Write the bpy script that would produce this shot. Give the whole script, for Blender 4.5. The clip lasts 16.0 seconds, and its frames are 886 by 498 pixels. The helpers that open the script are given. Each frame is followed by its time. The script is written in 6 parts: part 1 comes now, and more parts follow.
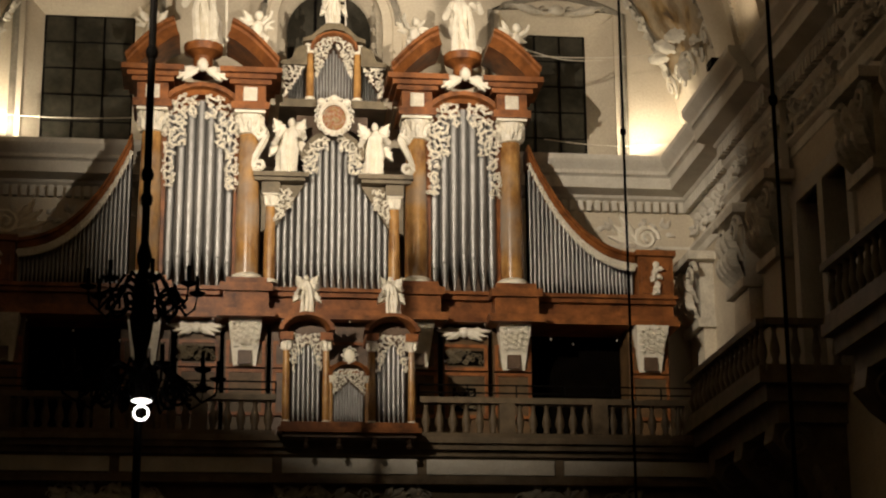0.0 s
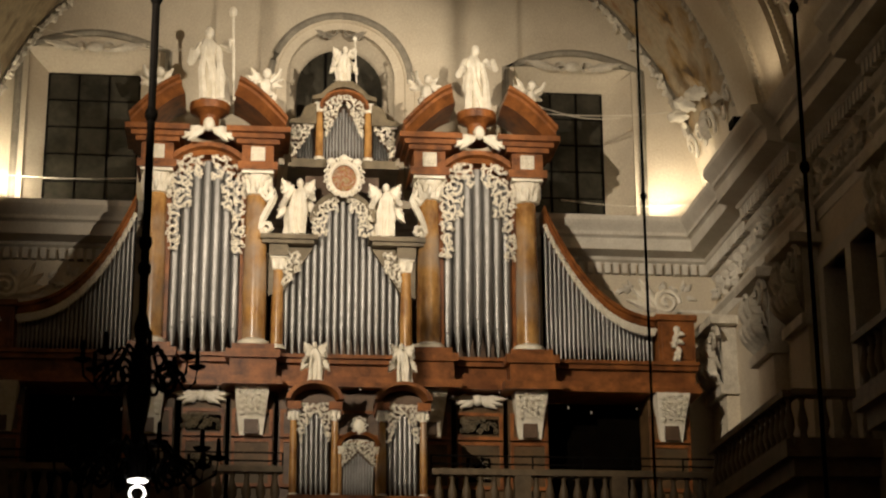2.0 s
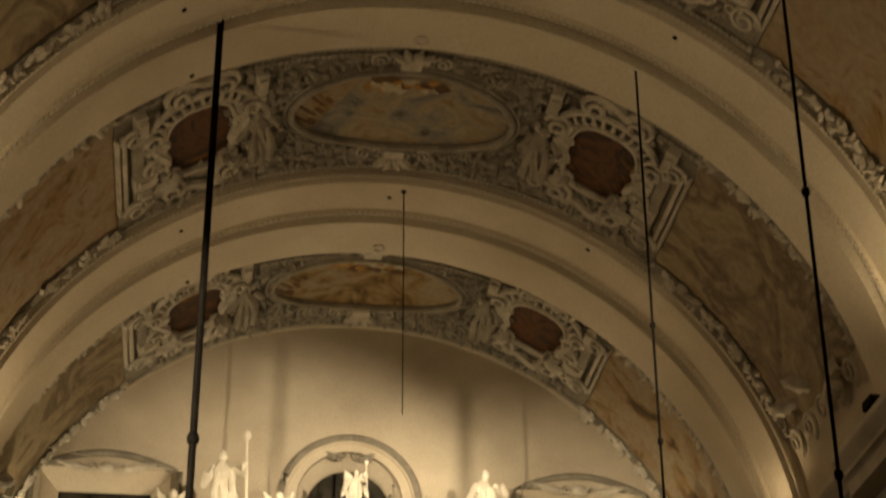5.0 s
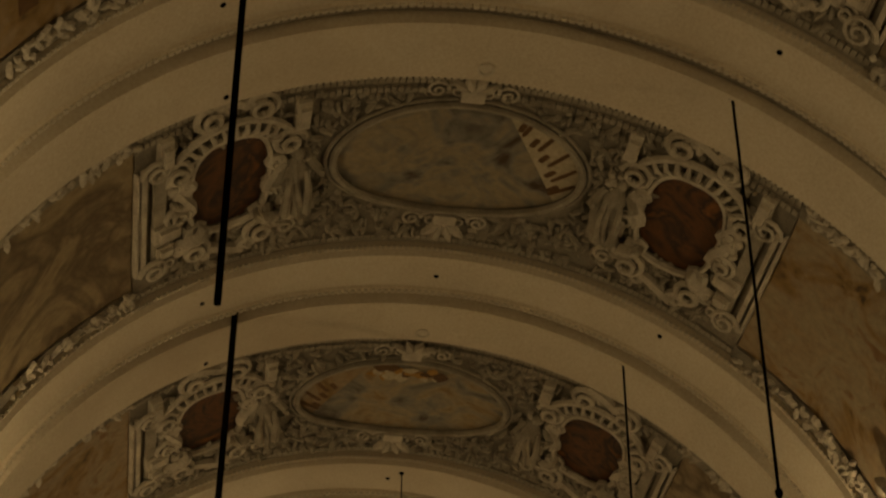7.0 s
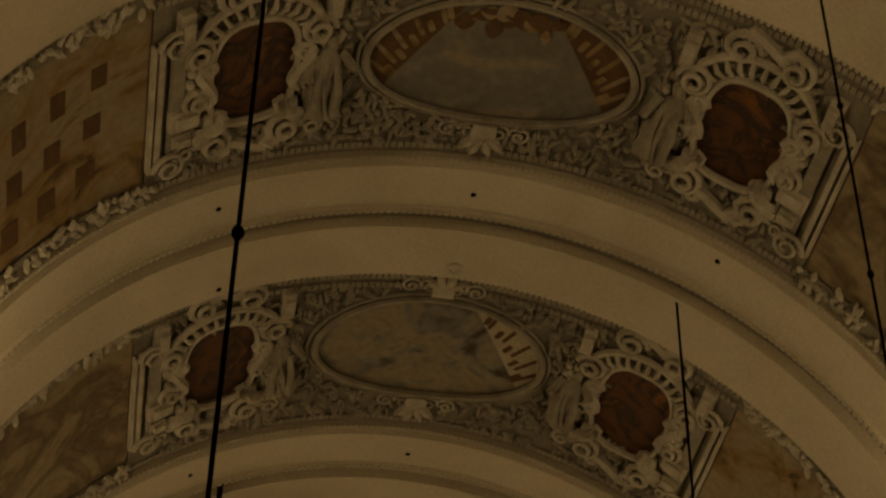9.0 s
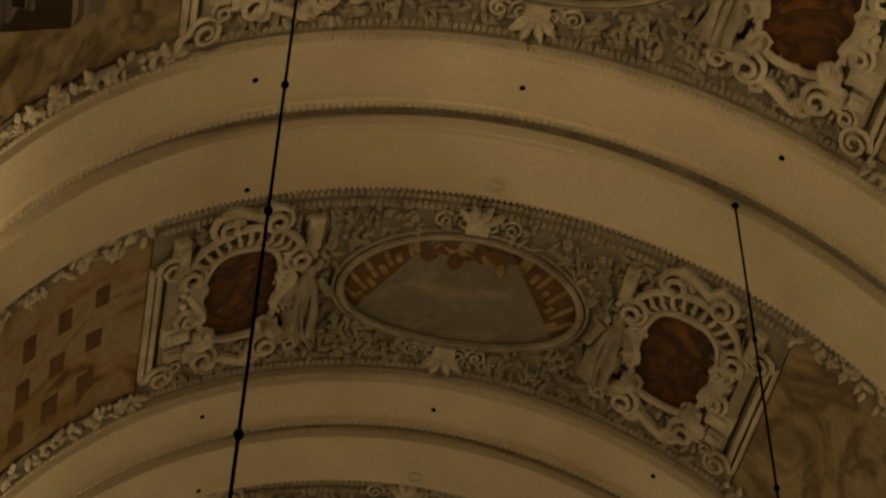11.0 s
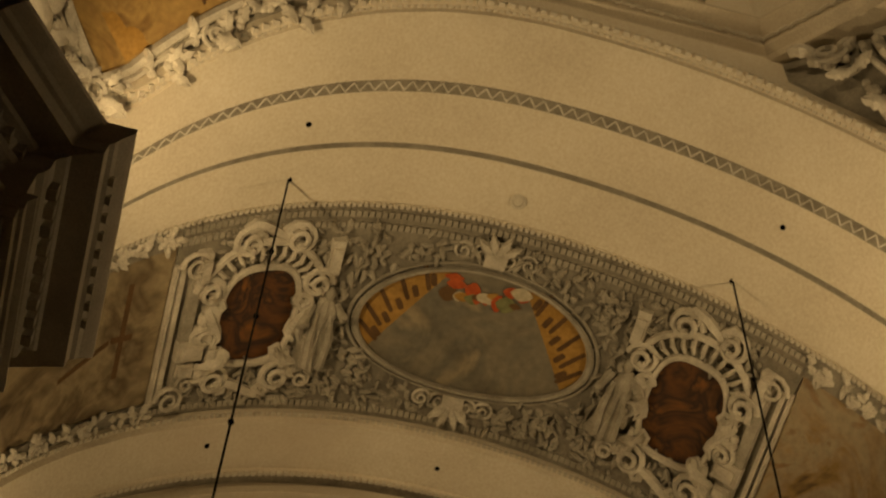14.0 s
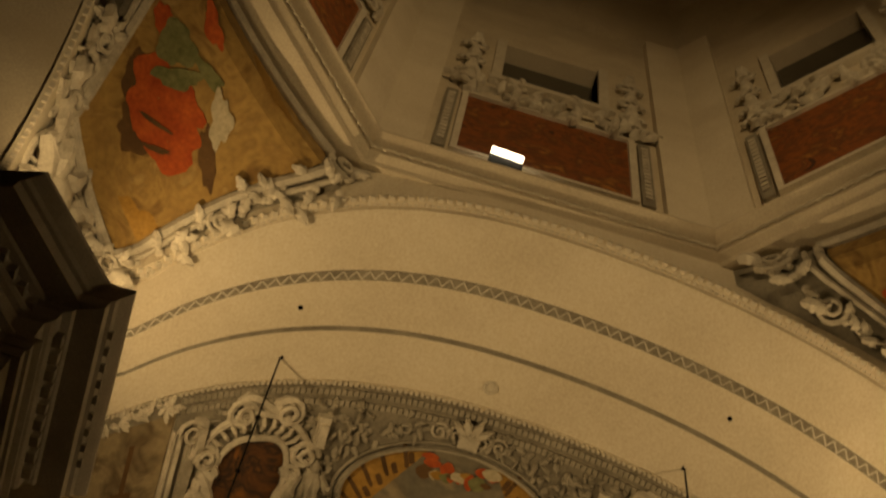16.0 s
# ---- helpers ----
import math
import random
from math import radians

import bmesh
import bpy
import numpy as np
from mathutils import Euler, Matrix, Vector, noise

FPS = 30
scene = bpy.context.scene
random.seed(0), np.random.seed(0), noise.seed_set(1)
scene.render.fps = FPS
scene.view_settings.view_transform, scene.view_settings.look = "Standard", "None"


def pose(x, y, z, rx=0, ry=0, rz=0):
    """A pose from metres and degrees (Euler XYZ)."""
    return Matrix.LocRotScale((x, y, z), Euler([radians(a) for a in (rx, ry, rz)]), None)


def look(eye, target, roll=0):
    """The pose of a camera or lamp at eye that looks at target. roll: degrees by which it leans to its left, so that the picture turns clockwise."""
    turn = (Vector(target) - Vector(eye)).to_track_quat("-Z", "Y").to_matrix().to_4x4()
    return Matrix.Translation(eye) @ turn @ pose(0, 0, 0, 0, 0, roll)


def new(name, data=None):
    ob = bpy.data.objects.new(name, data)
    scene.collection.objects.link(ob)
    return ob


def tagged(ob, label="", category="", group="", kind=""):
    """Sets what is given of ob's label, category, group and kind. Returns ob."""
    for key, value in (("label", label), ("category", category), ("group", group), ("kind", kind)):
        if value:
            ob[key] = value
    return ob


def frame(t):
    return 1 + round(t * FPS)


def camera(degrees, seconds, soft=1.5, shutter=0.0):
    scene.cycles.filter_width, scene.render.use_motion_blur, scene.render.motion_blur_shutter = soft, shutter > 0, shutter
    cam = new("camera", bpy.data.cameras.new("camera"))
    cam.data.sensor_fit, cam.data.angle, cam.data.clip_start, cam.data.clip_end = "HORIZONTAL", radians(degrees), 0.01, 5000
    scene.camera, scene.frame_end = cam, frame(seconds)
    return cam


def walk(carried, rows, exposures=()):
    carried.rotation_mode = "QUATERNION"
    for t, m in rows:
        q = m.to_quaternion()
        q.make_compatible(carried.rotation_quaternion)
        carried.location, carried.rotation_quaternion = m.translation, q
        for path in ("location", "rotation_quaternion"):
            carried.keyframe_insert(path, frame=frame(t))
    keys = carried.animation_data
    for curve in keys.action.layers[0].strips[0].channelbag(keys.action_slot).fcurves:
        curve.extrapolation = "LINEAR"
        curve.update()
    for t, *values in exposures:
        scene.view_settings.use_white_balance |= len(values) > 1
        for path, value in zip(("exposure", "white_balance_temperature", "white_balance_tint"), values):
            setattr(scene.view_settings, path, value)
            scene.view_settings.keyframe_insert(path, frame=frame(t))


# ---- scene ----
cam = camera(27.0, 16.0, soft=2.2, shutter=0.4)
ROWS = [
    (0.0, -2.351, 4.813, 12.890, 105.610, 0.422, -6.742),
    (0.5, -2.320, 5.270, 12.970, 105.886, 0.423, -6.662),
    (1.0, -2.221, 5.596, 13.119, 106.057, 0.399, -6.452),
    (1.5, -2.147, 5.823, 13.306, 106.425, 0.351, -6.300),
    (2.0, -2.144, 5.970, 13.509, 107.210, 0.321, -6.239),
    (2.5, -2.224, 6.044, 13.706, 108.205, 0.310, -6.276),
    (3.0, -2.379, 6.048, 13.881, 109.614, 0.331, -6.392),
    (3.5, -2.587, 5.979, 14.020, 111.281, 0.400, -6.554),
    (4.0, -2.821, 5.834, 14.115, 113.593, 0.370, -6.801),
    (4.5, -3.055, 5.609, 14.158, 116.193, 0.406, -7.095),
    (5.0, -3.267, 5.304, 14.144, 119.097, 0.248, -7.483),
    (7.5, -3.711, 2.697, 13.184, 128.502, -0.565, -8.422),
    (8.0, -3.710, 2.028, 12.822, 129.734, -0.784, -8.657),
    (8.5, -3.710, 1.344, 12.406, 130.920, -0.965, -8.908),
    (11.0, -4.016, -1.749, 9.592, 138.920, -1.452, -11.039),
    (11.5, -4.113, -2.210, 8.888, 141.066, -1.193, -11.416),
    (12.0, -4.179, -2.603, 8.140, 143.518, -1.072, -12.051),
    (12.5, -4.188, -2.927, 7.352, 145.975, -0.967, -12.470),
    (13.0, -4.113, -3.189, 6.526, 148.623, -1.234, -13.302),
    (13.5, -3.933, -3.399, 5.672, 150.937, -1.596, -13.880),
    (14.0, -3.644, -3.568, 4.801, 153.127, -2.110, -14.433),
    (14.5, -3.264, -3.713, 3.930, 154.989, -2.756, -14.831),
    (15.0, -2.850, -3.853, 3.083, 156.883, -3.401, -15.154),
    (15.5, -2.510, -4.004, 2.292, 158.558, -3.940, -15.475),
    (16.0, -2.424, -4.180, 1.600, 160.771, -4.205, -16.013),
]
EXPO = [(0.0, 0.02, 5850, 11), (3.0, -0.08, 6150, 11), (4.0, -0.08, 6450, 11), (5.0, 0.22, 6850, 8), (7.5, -0.06, 8000, 6), (8.5, -0.09, 8100, 6), (11.0, 0.22, 8050, 6), (12.5, 0.43, 7800, 6), (14.0, 0.52, 7800, 6), (16.0, 0.37, 8800, 8)]
walk(cam, [(t, pose(x, y, z, rx, ry, rz)) for t, x, y, z, rx, ry, rz in ROWS], EXPO)

# ---- plan, in metres: nave axis x = 0, organ wall at y = YW, crossing from y = YC towards the camera ----
R, ZS, YW, YC = 8.5, 25.9, 45.6, 6.6
FIELDS = [(41.4, 45.4), (33.45, 38.1), (25.75, 30.45), (18.15, 22.7), (10.45, 14.95)]
# each field: middle and half height of its oval, middle of its cartouches, reach of its closing strips
INSETS = [(43.06, 1.15, 42.98, 42.0, 44.2), (35.70, 1.30, 35.64, 34.5, 37.2), (27.90, 1.40, 27.92, 26.8, 29.6), (20.45, 1.25, 20.43, 19.35, 22.05), (12.72, 1.24, 12.75, 11.35, 14.5)]
OX, OY = -0.12, 43.6

# ---- light ----
world = bpy.data.worlds.new("night")
scene.world = world
world.use_nodes = True
world.node_tree.nodes["Background"].inputs[0].default_value = (0.01, 0.012, 0.02, 1)
world.node_tree.nodes["Background"].inputs[1].default_value = 1.0


def spot(name, place, target, watts, angle, colour=(1.0, 0.78, 0.5), size=0.15, blend=0.6):
    d = bpy.data.lights.new(name, "SPOT")
    d.energy, d.color, d.spot_size, d.spot_blend, d.shadow_soft_size = watts, colour, radians(angle), blend, size
    o = new(name, d)
    o.matrix_world = look(place, target)
    return o


WARM = (1.0, 0.74, 0.44)
FLOOD = (1.0, 0.81, 0.57)
spot("organ_floodlight", (-7.2, 24.2, 26.9), (2.0, 44.0, 25.0), 14200, 41, FLOOD, 0.12, 0.65)
spot("organ_floodlight", (7.2, 24.2, 26.9), (-0.6, 44.0, 28.1), 14600, 30, FLOOD, 0.12, 0.8)
for s in (-1, 1):
    spot("corner_uplight", (s * 7.35, 44.75, 26.7), (s * 6.9, 45.7, 29.4), 235 - 45 * s, 150, (1.0, 0.82, 0.55), 0.08)
    for fy, watts in ((38.6, 235), (30.4, 195), (22.8, 150), (15.2, 135)):
        spot("cornice_uplight", (s * 7.6, fy, 26.8), (s * 3.0, fy - 0.6, 34.0), watts * (0.3 if s > 0 and fy > 38 else 1.0), 150, WARM, 0.1)
    spot("crossing_uplight", (s * 6.5, 7.9, 26.75), (s * -1.0, 8.6, 34.4), 560 - 150 * s, 125, WARM, 0.12)
    spot("pier_uplight", (s * 7.3, 4.9, 26.9), (s * 6.8, 5.2, 31.0), 170, 120, WARM, 0.1)

# unseen lamps across the drum, added to brighten its west side
spot("drum_floodlight", (0.0, -9.6, 36.6), (0.0, 6.4, 41.0), 1700, 75, WARM, 0.2)
spot("drum_floodlight", (-7.0, -7.5, 36.6), (5.0, 5.0, 41.0), 800, 70, WARM, 0.2)


# ---- materials ----
def material(name, c1, c2, scale=3.0, rough=0.7, metal=0.0, bump=0.15, fine=40.0, dirt=None, ramp=(0.3, 0.7), stretch=(1, 1, 1), spec=0.4):
    m = bpy.data.materials.new(name)
    m.use_nodes = True
    n, l = m.node_tree.nodes, m.node_tree.links
    b = n["Principled BSDF"]
    co = n.new("ShaderNodeTexCoord")
    mp = n.new("ShaderNodeMapping")
    mp.inputs["Scale"].default_value = stretch
    l.new(co.outputs["Object"], mp.inputs["Vector"])
    t1 = n.new("ShaderNodeTexNoise")
    t1.inputs["Scale"].default_value, t1.inputs["Detail"].default_value, t1.inputs["Roughness"].default_value = scale, 6, 0.62
    l.new(mp.outputs[0], t1.inputs["Vector"])
    t2 = n.new("ShaderNodeTexNoise")
    t2.inputs["Scale"].default_value, t2.inputs["Detail"].default_value = fine, 4
    l.new(mp.outputs[0], t2.inputs["Vector"])
    r = n.new("ShaderNodeValToRGB")
    r.color_ramp.elements[0].position, r.color_ramp.elements[1].position = ramp
    r.color_ramp.elements[0].color, r.color_ramp.elements[1].color = (*c1, 1), (*c2, 1)
    l.new(t1.outputs["Fac"], r.inputs["Fac"])
    mix = n.new("ShaderNodeMix")
    mix.data_type, mix.blend_type = "RGBA", "OVERLAY"
    mix.inputs["Factor"].default_value = 0.35
    l.new(r.outputs[0], mix.inputs["A"])
    l.new(t2.outputs["Fac"], mix.inputs["B"])
    out = mix.outputs["Result"]
    if dirt:
        t3 = n.new("ShaderNodeTexNoise")
        t3.inputs["Scale"].default_value, t3.inputs["Detail"].default_value = scale * 0.35, 8
        l.new(co.outputs["Object"], t3.inputs["Vector"])
        r3 = n.new("ShaderNodeValToRGB")
        r3.color_ramp.elements[0].position, r3.color_ramp.elements[1].position = 0.52, 0.75
        l.new(t3.outputs["Fac"], r3.inputs["Fac"])
        m3 = n.new("ShaderNodeMix")
        m3.data_type = "RGBA"
        l.new(r3.outputs[0], m3.inputs["Factor"])
        l.new(out, m3.inputs["A"])
        m3.inputs["B"].default_value = (*dirt, 1)
        out = m3.outputs["Result"]
    l.new(out, b.inputs["Base Color"])
    b.inputs["Roughness"].default_value, b.inputs["Metallic"].default_value = rough, metal
    b.inputs["Specular IOR Level"].default_value = spec
    bp = n.new("ShaderNodeBump")
    bp.inputs["Strength"].default_value, bp.inputs["Distance"].default_value = bump, 0.02
    l.new(t2.outputs["Fac"], bp.inputs["Height"])
    l.new(bp.outputs[0], b.inputs["Normal"])
    return m


PLASTER = material("aged_cream_plaster", (0.50, 0.43, 0.32), (0.62, 0.55, 0.42), 0.8, 0.85, 0, 0.1, 25, (0.42, 0.35, 0.25))
BAND = material("smooth_limewash", (0.60, 0.53, 0.405), (0.70, 0.63, 0.495), 0.5, 0.8, 0, 0.06, 18, (0.48, 0.40, 0.29))
STUCCO = material("white_stucco", (0.36, 0.32, 0.25), (0.66, 0.61, 0.50), 2.2, 0.75, 0, 0.3, 30)
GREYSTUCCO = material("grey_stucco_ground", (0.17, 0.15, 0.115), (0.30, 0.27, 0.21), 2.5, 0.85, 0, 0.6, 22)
MOULD = material("moulding_plaster", (0.50, 0.45, 0.36), (0.62, 0.57, 0.46), 2.0, 0.8, 0, 0.15, 30)
STONE = material("grey_stone", (0.42, 0.39, 0.33), (0.56, 0.52, 0.45), 1.5, 0.8, 0, 0.2, 30, (0.34, 0.30, 0.24))
WOOD = material("red_brown_marbled_wood", (0.075, 0.026, 0.008), (0.33, 0.12, 0.03), 3.0, 0.42, 0, 0.05, 30, (0.12, 0.04, 0.012), spec=0.25)
GOLDWOOD = material("ochre_marbled_column", (0.19, 0.085, 0.022), (0.52, 0.29, 0.09), 2.6, 0.25, 0, 0.04, 14, (0.30, 0.24, 0.18), (0.35, 0.65), (1, 1, 0.5))
DARKWOOD = material("dark_walnut_wood", (0.06, 0.035, 0.02), (0.13, 0.08, 0.045), 4.0, 0.5, 0, 0.1, 40)
OLIVE = material("grey_olive_painted_wood", (0.085, 0.065, 0.035), (0.18, 0.14, 0.08), 3.0, 0.5, 0, 0.08, 30)
CARVED = material("cream_gilded_carving", (0.66, 0.60, 0.47), (0.83, 0.78, 0.66), 6.0, 0.5, 0, 0.2, 50)
PIPE = material("tin_pipe_metal", (0.21, 0.205, 0.195), (0.33, 0.32, 0.30), 1.5, 0.46, 0.75, 0.0, 20, None, (0.3, 0.7), (1, 1, 0.25))
PIPEDARK = material("lead_pipe_metal", (0.13, 0.13, 0.12), (0.2, 0.2, 0.19), 1.5, 0.35, 0.9, 0.03, 20)
# near-black colour that stands in for shade in hollows and holes
BLACK = material("black_void_shade", (0.0015, 0.0012, 0.001), (0.004, 0.003, 0.002), 3, 0.95, 0, 0, 20, spec=0.0)
LOWWOOD = material("dark_olive_brown_panelling", (0.05, 0.03, 0.012), (0.15, 0.085, 0.035), 2.5, 0.5, 0, 0.08, 30, (0.07, 0.055, 0.03), spec=0.25)
# gallery and balustrade take a darker brown than the other stonework
GALLERY = material("brown_gallery_stone", (0.10, 0.072, 0.04), (0.22, 0.165, 0.10), 2.5, 0.75, 0, 0.2, 30, (0.12, 0.10, 0.065))
BALWOOD = material("brown_balustrade", (0.07, 0.048, 0.024), (0.17, 0.12, 0.065), 3.0, 0.6, 0, 0.15, 30, (0.09, 0.07, 0.04))
LIME = material("pale_lime_moulding", (0.52, 0.48, 0.40), (0.68, 0.64, 0.55), 1.5, 0.8, 0, 0.15, 30, (0.44, 0.39, 0.31))
LOWRELIEF = material("grey_low_relief_stucco", (0.24, 0.215, 0.165), (0.44, 0.40, 0.32), 2.2, 0.85, 0, 0.35, 30)
IRON = material("blackened_iron", (0.002, 0.0017, 0.0014), (0.006, 0.005, 0.004), 8, 0.6, 0.0, 0.2, 60, spec=0.02)
GLASS = material("dark_night_window_glass", (0.016, 0.015, 0.011), (0.042, 0.038, 0.028), 1.2, 0.22, 0, 0.05, 6, None, (0.35, 0.6))
FLOOR = material("pale_marble_floor", (0.30, 0.27, 0.22), (0.42, 0.38, 0.32), 1.5, 0.4, 0, 0.05, 12)


# ---- mesh helpers ----
def obj(name, bm, mat, parent=None, label="", smooth=False, category="", kind="", group=""):
    me = bpy.data.meshes.new(name)
    bm.normal_update()
    bm.to_mesh(me)
    bm.free()
    me.materials.append(mat)
    if smooth:
        me.shade_smooth()
        me.set_sharp_from_angle(angle=radians(42))
    o = new(name, me)
    if parent:
        o.parent = parent
    tagged(o, label, category, group, kind)
    return o


def part(name, bm, mat, parent, label="", smooth=False):
    return obj(name, bm, mat, parent, label, smooth)


def thing(name, label, category, place=(0, 0, 0), group="", kind=""):
    o = new(name)
    o.location = place
    o.empty_display_size = 0.2
    return tagged(o, label, category, group, kind)


def box(bm, x0, x1, y0, y1, z0, z1, m=None):
    v = [bm.verts.new((x, y, z)) for x in (x0, x1) for y in (y0, y1) for z in (z0, z1)]
    for q in ((0, 1, 3, 2), (4, 6, 7, 5), (0, 4, 5, 1), (2, 3, 7, 6), (0, 2, 6, 4), (1, 5, 7, 3)):
        bm.faces.new([v[i] for i in q])
    if m is not None:
        bmesh.ops.transform(bm, matrix=m, verts=v)
    return v


def grid(bm, rings, close_u=False, close_v=False, caps=False):
    """Faces between rows of points."""
    vs = [[bm.verts.new(p) for p in ring] for ring in rings]
    n, k = len(vs), len(vs[0])
    for i in range(n if close_v else n - 1):
        for j in range(k if close_u else k - 1):
            a, b = vs[i], vs[(i + 1) % n]
            bm.faces.new((a[j], a[(j + 1) % k], b[(j + 1) % k], b[j]))
    if caps and close_u:
        bm.faces.new(vs[0][::-1])
        bm.faces.new(vs[-1])
    return [v for r in vs for v in r]


def lathe(bm, profile, n=16, m=None, arc=(0, 360)):
    """A turned form from (radius, height) pairs."""
    full = arc[1] - arc[0] >= 360
    rings = []
    for r, z in profile:
        rings.append([(r * math.cos(radians(arc[0] + (arc[1] - arc[0]) * i / n)), r * math.sin(radians(arc[0] + (arc[1] - arc[0]) * i / n)), z) for i in range(n if full else n + 1)])
    v = grid(bm, rings, close_u=full, caps=full)
    if m is not None:
        bmesh.ops.transform(bm, matrix=m, verts=v)
    return v


def tube(bm, pts, radii, n=6, flat=1.0, m=None):
    """A tapering tube along points."""
    rings, up = [], Vector((0, 0, 1))
    pts = [Vector(p) for p in pts]
    for i, p in enumerate(pts):
        d = (pts[min(i + 1, len(pts) - 1)] - pts[max(i - 1, 0)]).normalized()
        s = d.cross(up if abs(d.z) < 0.95 else Vector((1, 0, 0))).normalized()
        u = s.cross(d)
        r = radii[i] if hasattr(radii, "__len__") else radii
        rings.append([p + r * (math.cos(2 * math.pi * k / n) * s + flat * math.sin(2 * math.pi * k / n) * u) for k in range(n)])
    v = grid(bm, rings, close_u=True, caps=True)
    if m is not None:
        bmesh.ops.transform(bm, matrix=m, verts=v)
    return v


def extrude(bm, poly, y0, y1, m=None):
    """A prism: polygon of (x, z) from y0 to y1."""
    a = [bm.verts.new((x, y0, z)) for x, z in poly]
    b = [bm.verts.new((x, y1, z)) for x, z in poly]
    k = len(poly)
    for i in range(k):
        bm.faces.new((a[i], a[(i + 1) % k], b[(i + 1) % k], b[i]))
    bm.faces.new(a[::-1])
    bm.faces.new(b)
    if m is not None:
        bmesh.ops.transform(bm, matrix=m, verts=a + b)
    return a + b


def bend(phi, y):
    """The vault's last bay leans back at its south springing, towards the crossing pier."""
    if phi >= 0 or y >= 14.95:
        return y
    w = 1.0 - 0.55 * (max(y, YC) - YC) / (10.2 - YC) if y < 10.2 else 0.45 * (14.95 - y) / (14.95 - 10.2)
    return y + w * min(1.9, 1.65 * (abs(phi) / 47) ** 2.2)


def arc_sweep(bm, profile, a0=-90.0, a1=90.0, n=64, closed=True):
    """Sweeps a profile of (y, radius) pairs round the vault's axis."""
    rings = []
    for i in range(n + 1):
        t = radians(a0 + (a1 - a0) * i / n)
        rings.append([(r * math.sin(t), bend(math.degrees(t), y), ZS + r * math.cos(t)) for y, r in profile])
    return grid(bm, rings, close_u=closed, caps=closed)


def on_vault(phi, y, inset=0.0):
    """A frame on the vault: local x along the arc, y along the nave, z inwards."""
    t = radians(phi)
    r = R - inset
    x, z = Vector((math.cos(t), 0, -math.sin(t))), Vector((-math.sin(t), 0, -math.cos(t)))
    m = Matrix((x, z.cross(x), z)).transposed().to_4x4()
    m.translation = (r * math.sin(t), bend(phi, y), ZS + r * math.cos(t))
    return m


# ---- small forms of ornament, all in a local frame: x and y in the surface, z out of it ----
def volute(bm, m, size=0.3, turns=1.6, hand=1, thick=0.16, relief=0.5):
    pts, rad = [], []
    n = int(11 * turns)
    for i in range(n + 1):
        f = i / n
        a = f * turns * 2 * math.pi
        r = size * (1 - 0.82 * f)
        pts.append((hand * r * math.cos(a), r * math.sin(a), size * relief * (0.25 + 0.5 * f)))
        rad.append(size * thick * (1.0 - 0.45 * f))
    return tube(bm, pts, rad, 5, 1.0, m)


def s_scroll(bm, m, length=1.0, width=0.3, thick=0.06, hand=1):
    pts, rad = [], []
    for i in range(25):
        f = i / 24
        if f < 0.3:
            a = math.pi * (1.6 - 2.6 * f / 0.3)
            r = width * (0.2 + 0.8 * f / 0.3) * 0.5
            p = (-length / 2 + width * 0.5 + r * math.cos(a), r * math.sin(a))
        elif f > 0.7:
            g = (1 - f) / 0.3
            a = math.pi * (0.6 - 2.6 * g)
            r = width * (0.2 + 0.8 * g) * 0.5
            p = (length / 2 - width * 0.5 - r * math.cos(a - math.pi * 0.0), -r * math.sin(a))
        else:
            g = (f - 0.3) / 0.4
            p = (-length / 2 + width * 0.2 + (length - width * 0.4) * g, -width * 0.5 * math.cos(math.pi * g))
        pts.append((p[0], hand * p[1], thick * 0.8))
        rad.append(thick * (0.55 + 0.45 * math.sin(math.pi * f)))
    return tube(bm, pts, rad, 5, 1.0, m)


def leaf(bm, m, length=0.4, width=0.16, curl=0.12, lobes=3):
    """A curled acanthus leaf with a lobed outline and a raised midrib."""
    rows = []
    n = 2 * lobes + 2
    for i in range(n + 1):
        f = i / n
        w = width * math.sin(math.pi * min(1.0, 0.12 + 0.88 * f)) * (1.0 if i % 2 else 0.68) + 0.004
        x, z = length * f, curl * math.sin(f * 2.2)
        rows.append([(x, -w, z * 0.5 - 0.01), (x + 0.03 * length, -w * 0.5, z + 0.02), (x, 0, z + 0.05 * (1 - f)), (x + 0.03 * length, w * 0.5, z + 0.02), (x, w, z * 0.5 - 0.01)])
    v = grid(bm, rows)
    bmesh.ops.transform(bm, matrix=m, verts=v)
    return v


def ball(bm, m, rx, ry, rz, n=8, k=6):
    v = lathe(bm, [(max(0.02, math.sin(math.pi * i / k)), -math.cos(math.pi * i / k)) for i in range(k + 1)], n)
    bmesh.ops.transform(bm, matrix=m @ Matrix.Diagonal((rx, ry, rz, 1)), verts=v)
    return v


def shell_fan(bm, m, radius=0.5, inner=0.25, a0=10, a1=170, ribs=11):
    for i in range(ribs):
        a = radians(a0 + (a1 - a0) * (i + 0.5) / ribs)
        c, s = math.cos(a), math.sin(a)
        tube(bm, [(inner * c, inner * s, 0.04), ((inner + radius) / 2 * c, (inner + radius) / 2 * s, 0.13), (radius * c, radius * s, 0.05)], [0.03, 0.05, 0.035], 5, 1.0, m)
    pts = [(radius * 1.05 * math.cos(radians(a0 + (a1 - a0) * i / 16)), radius * 1.05 * math.sin(radians(a0 + (a1 - a0) * i / 16)), 0.06) for i in range(17)]
    tube(bm, pts, 0.075, 6, 1.0, m)


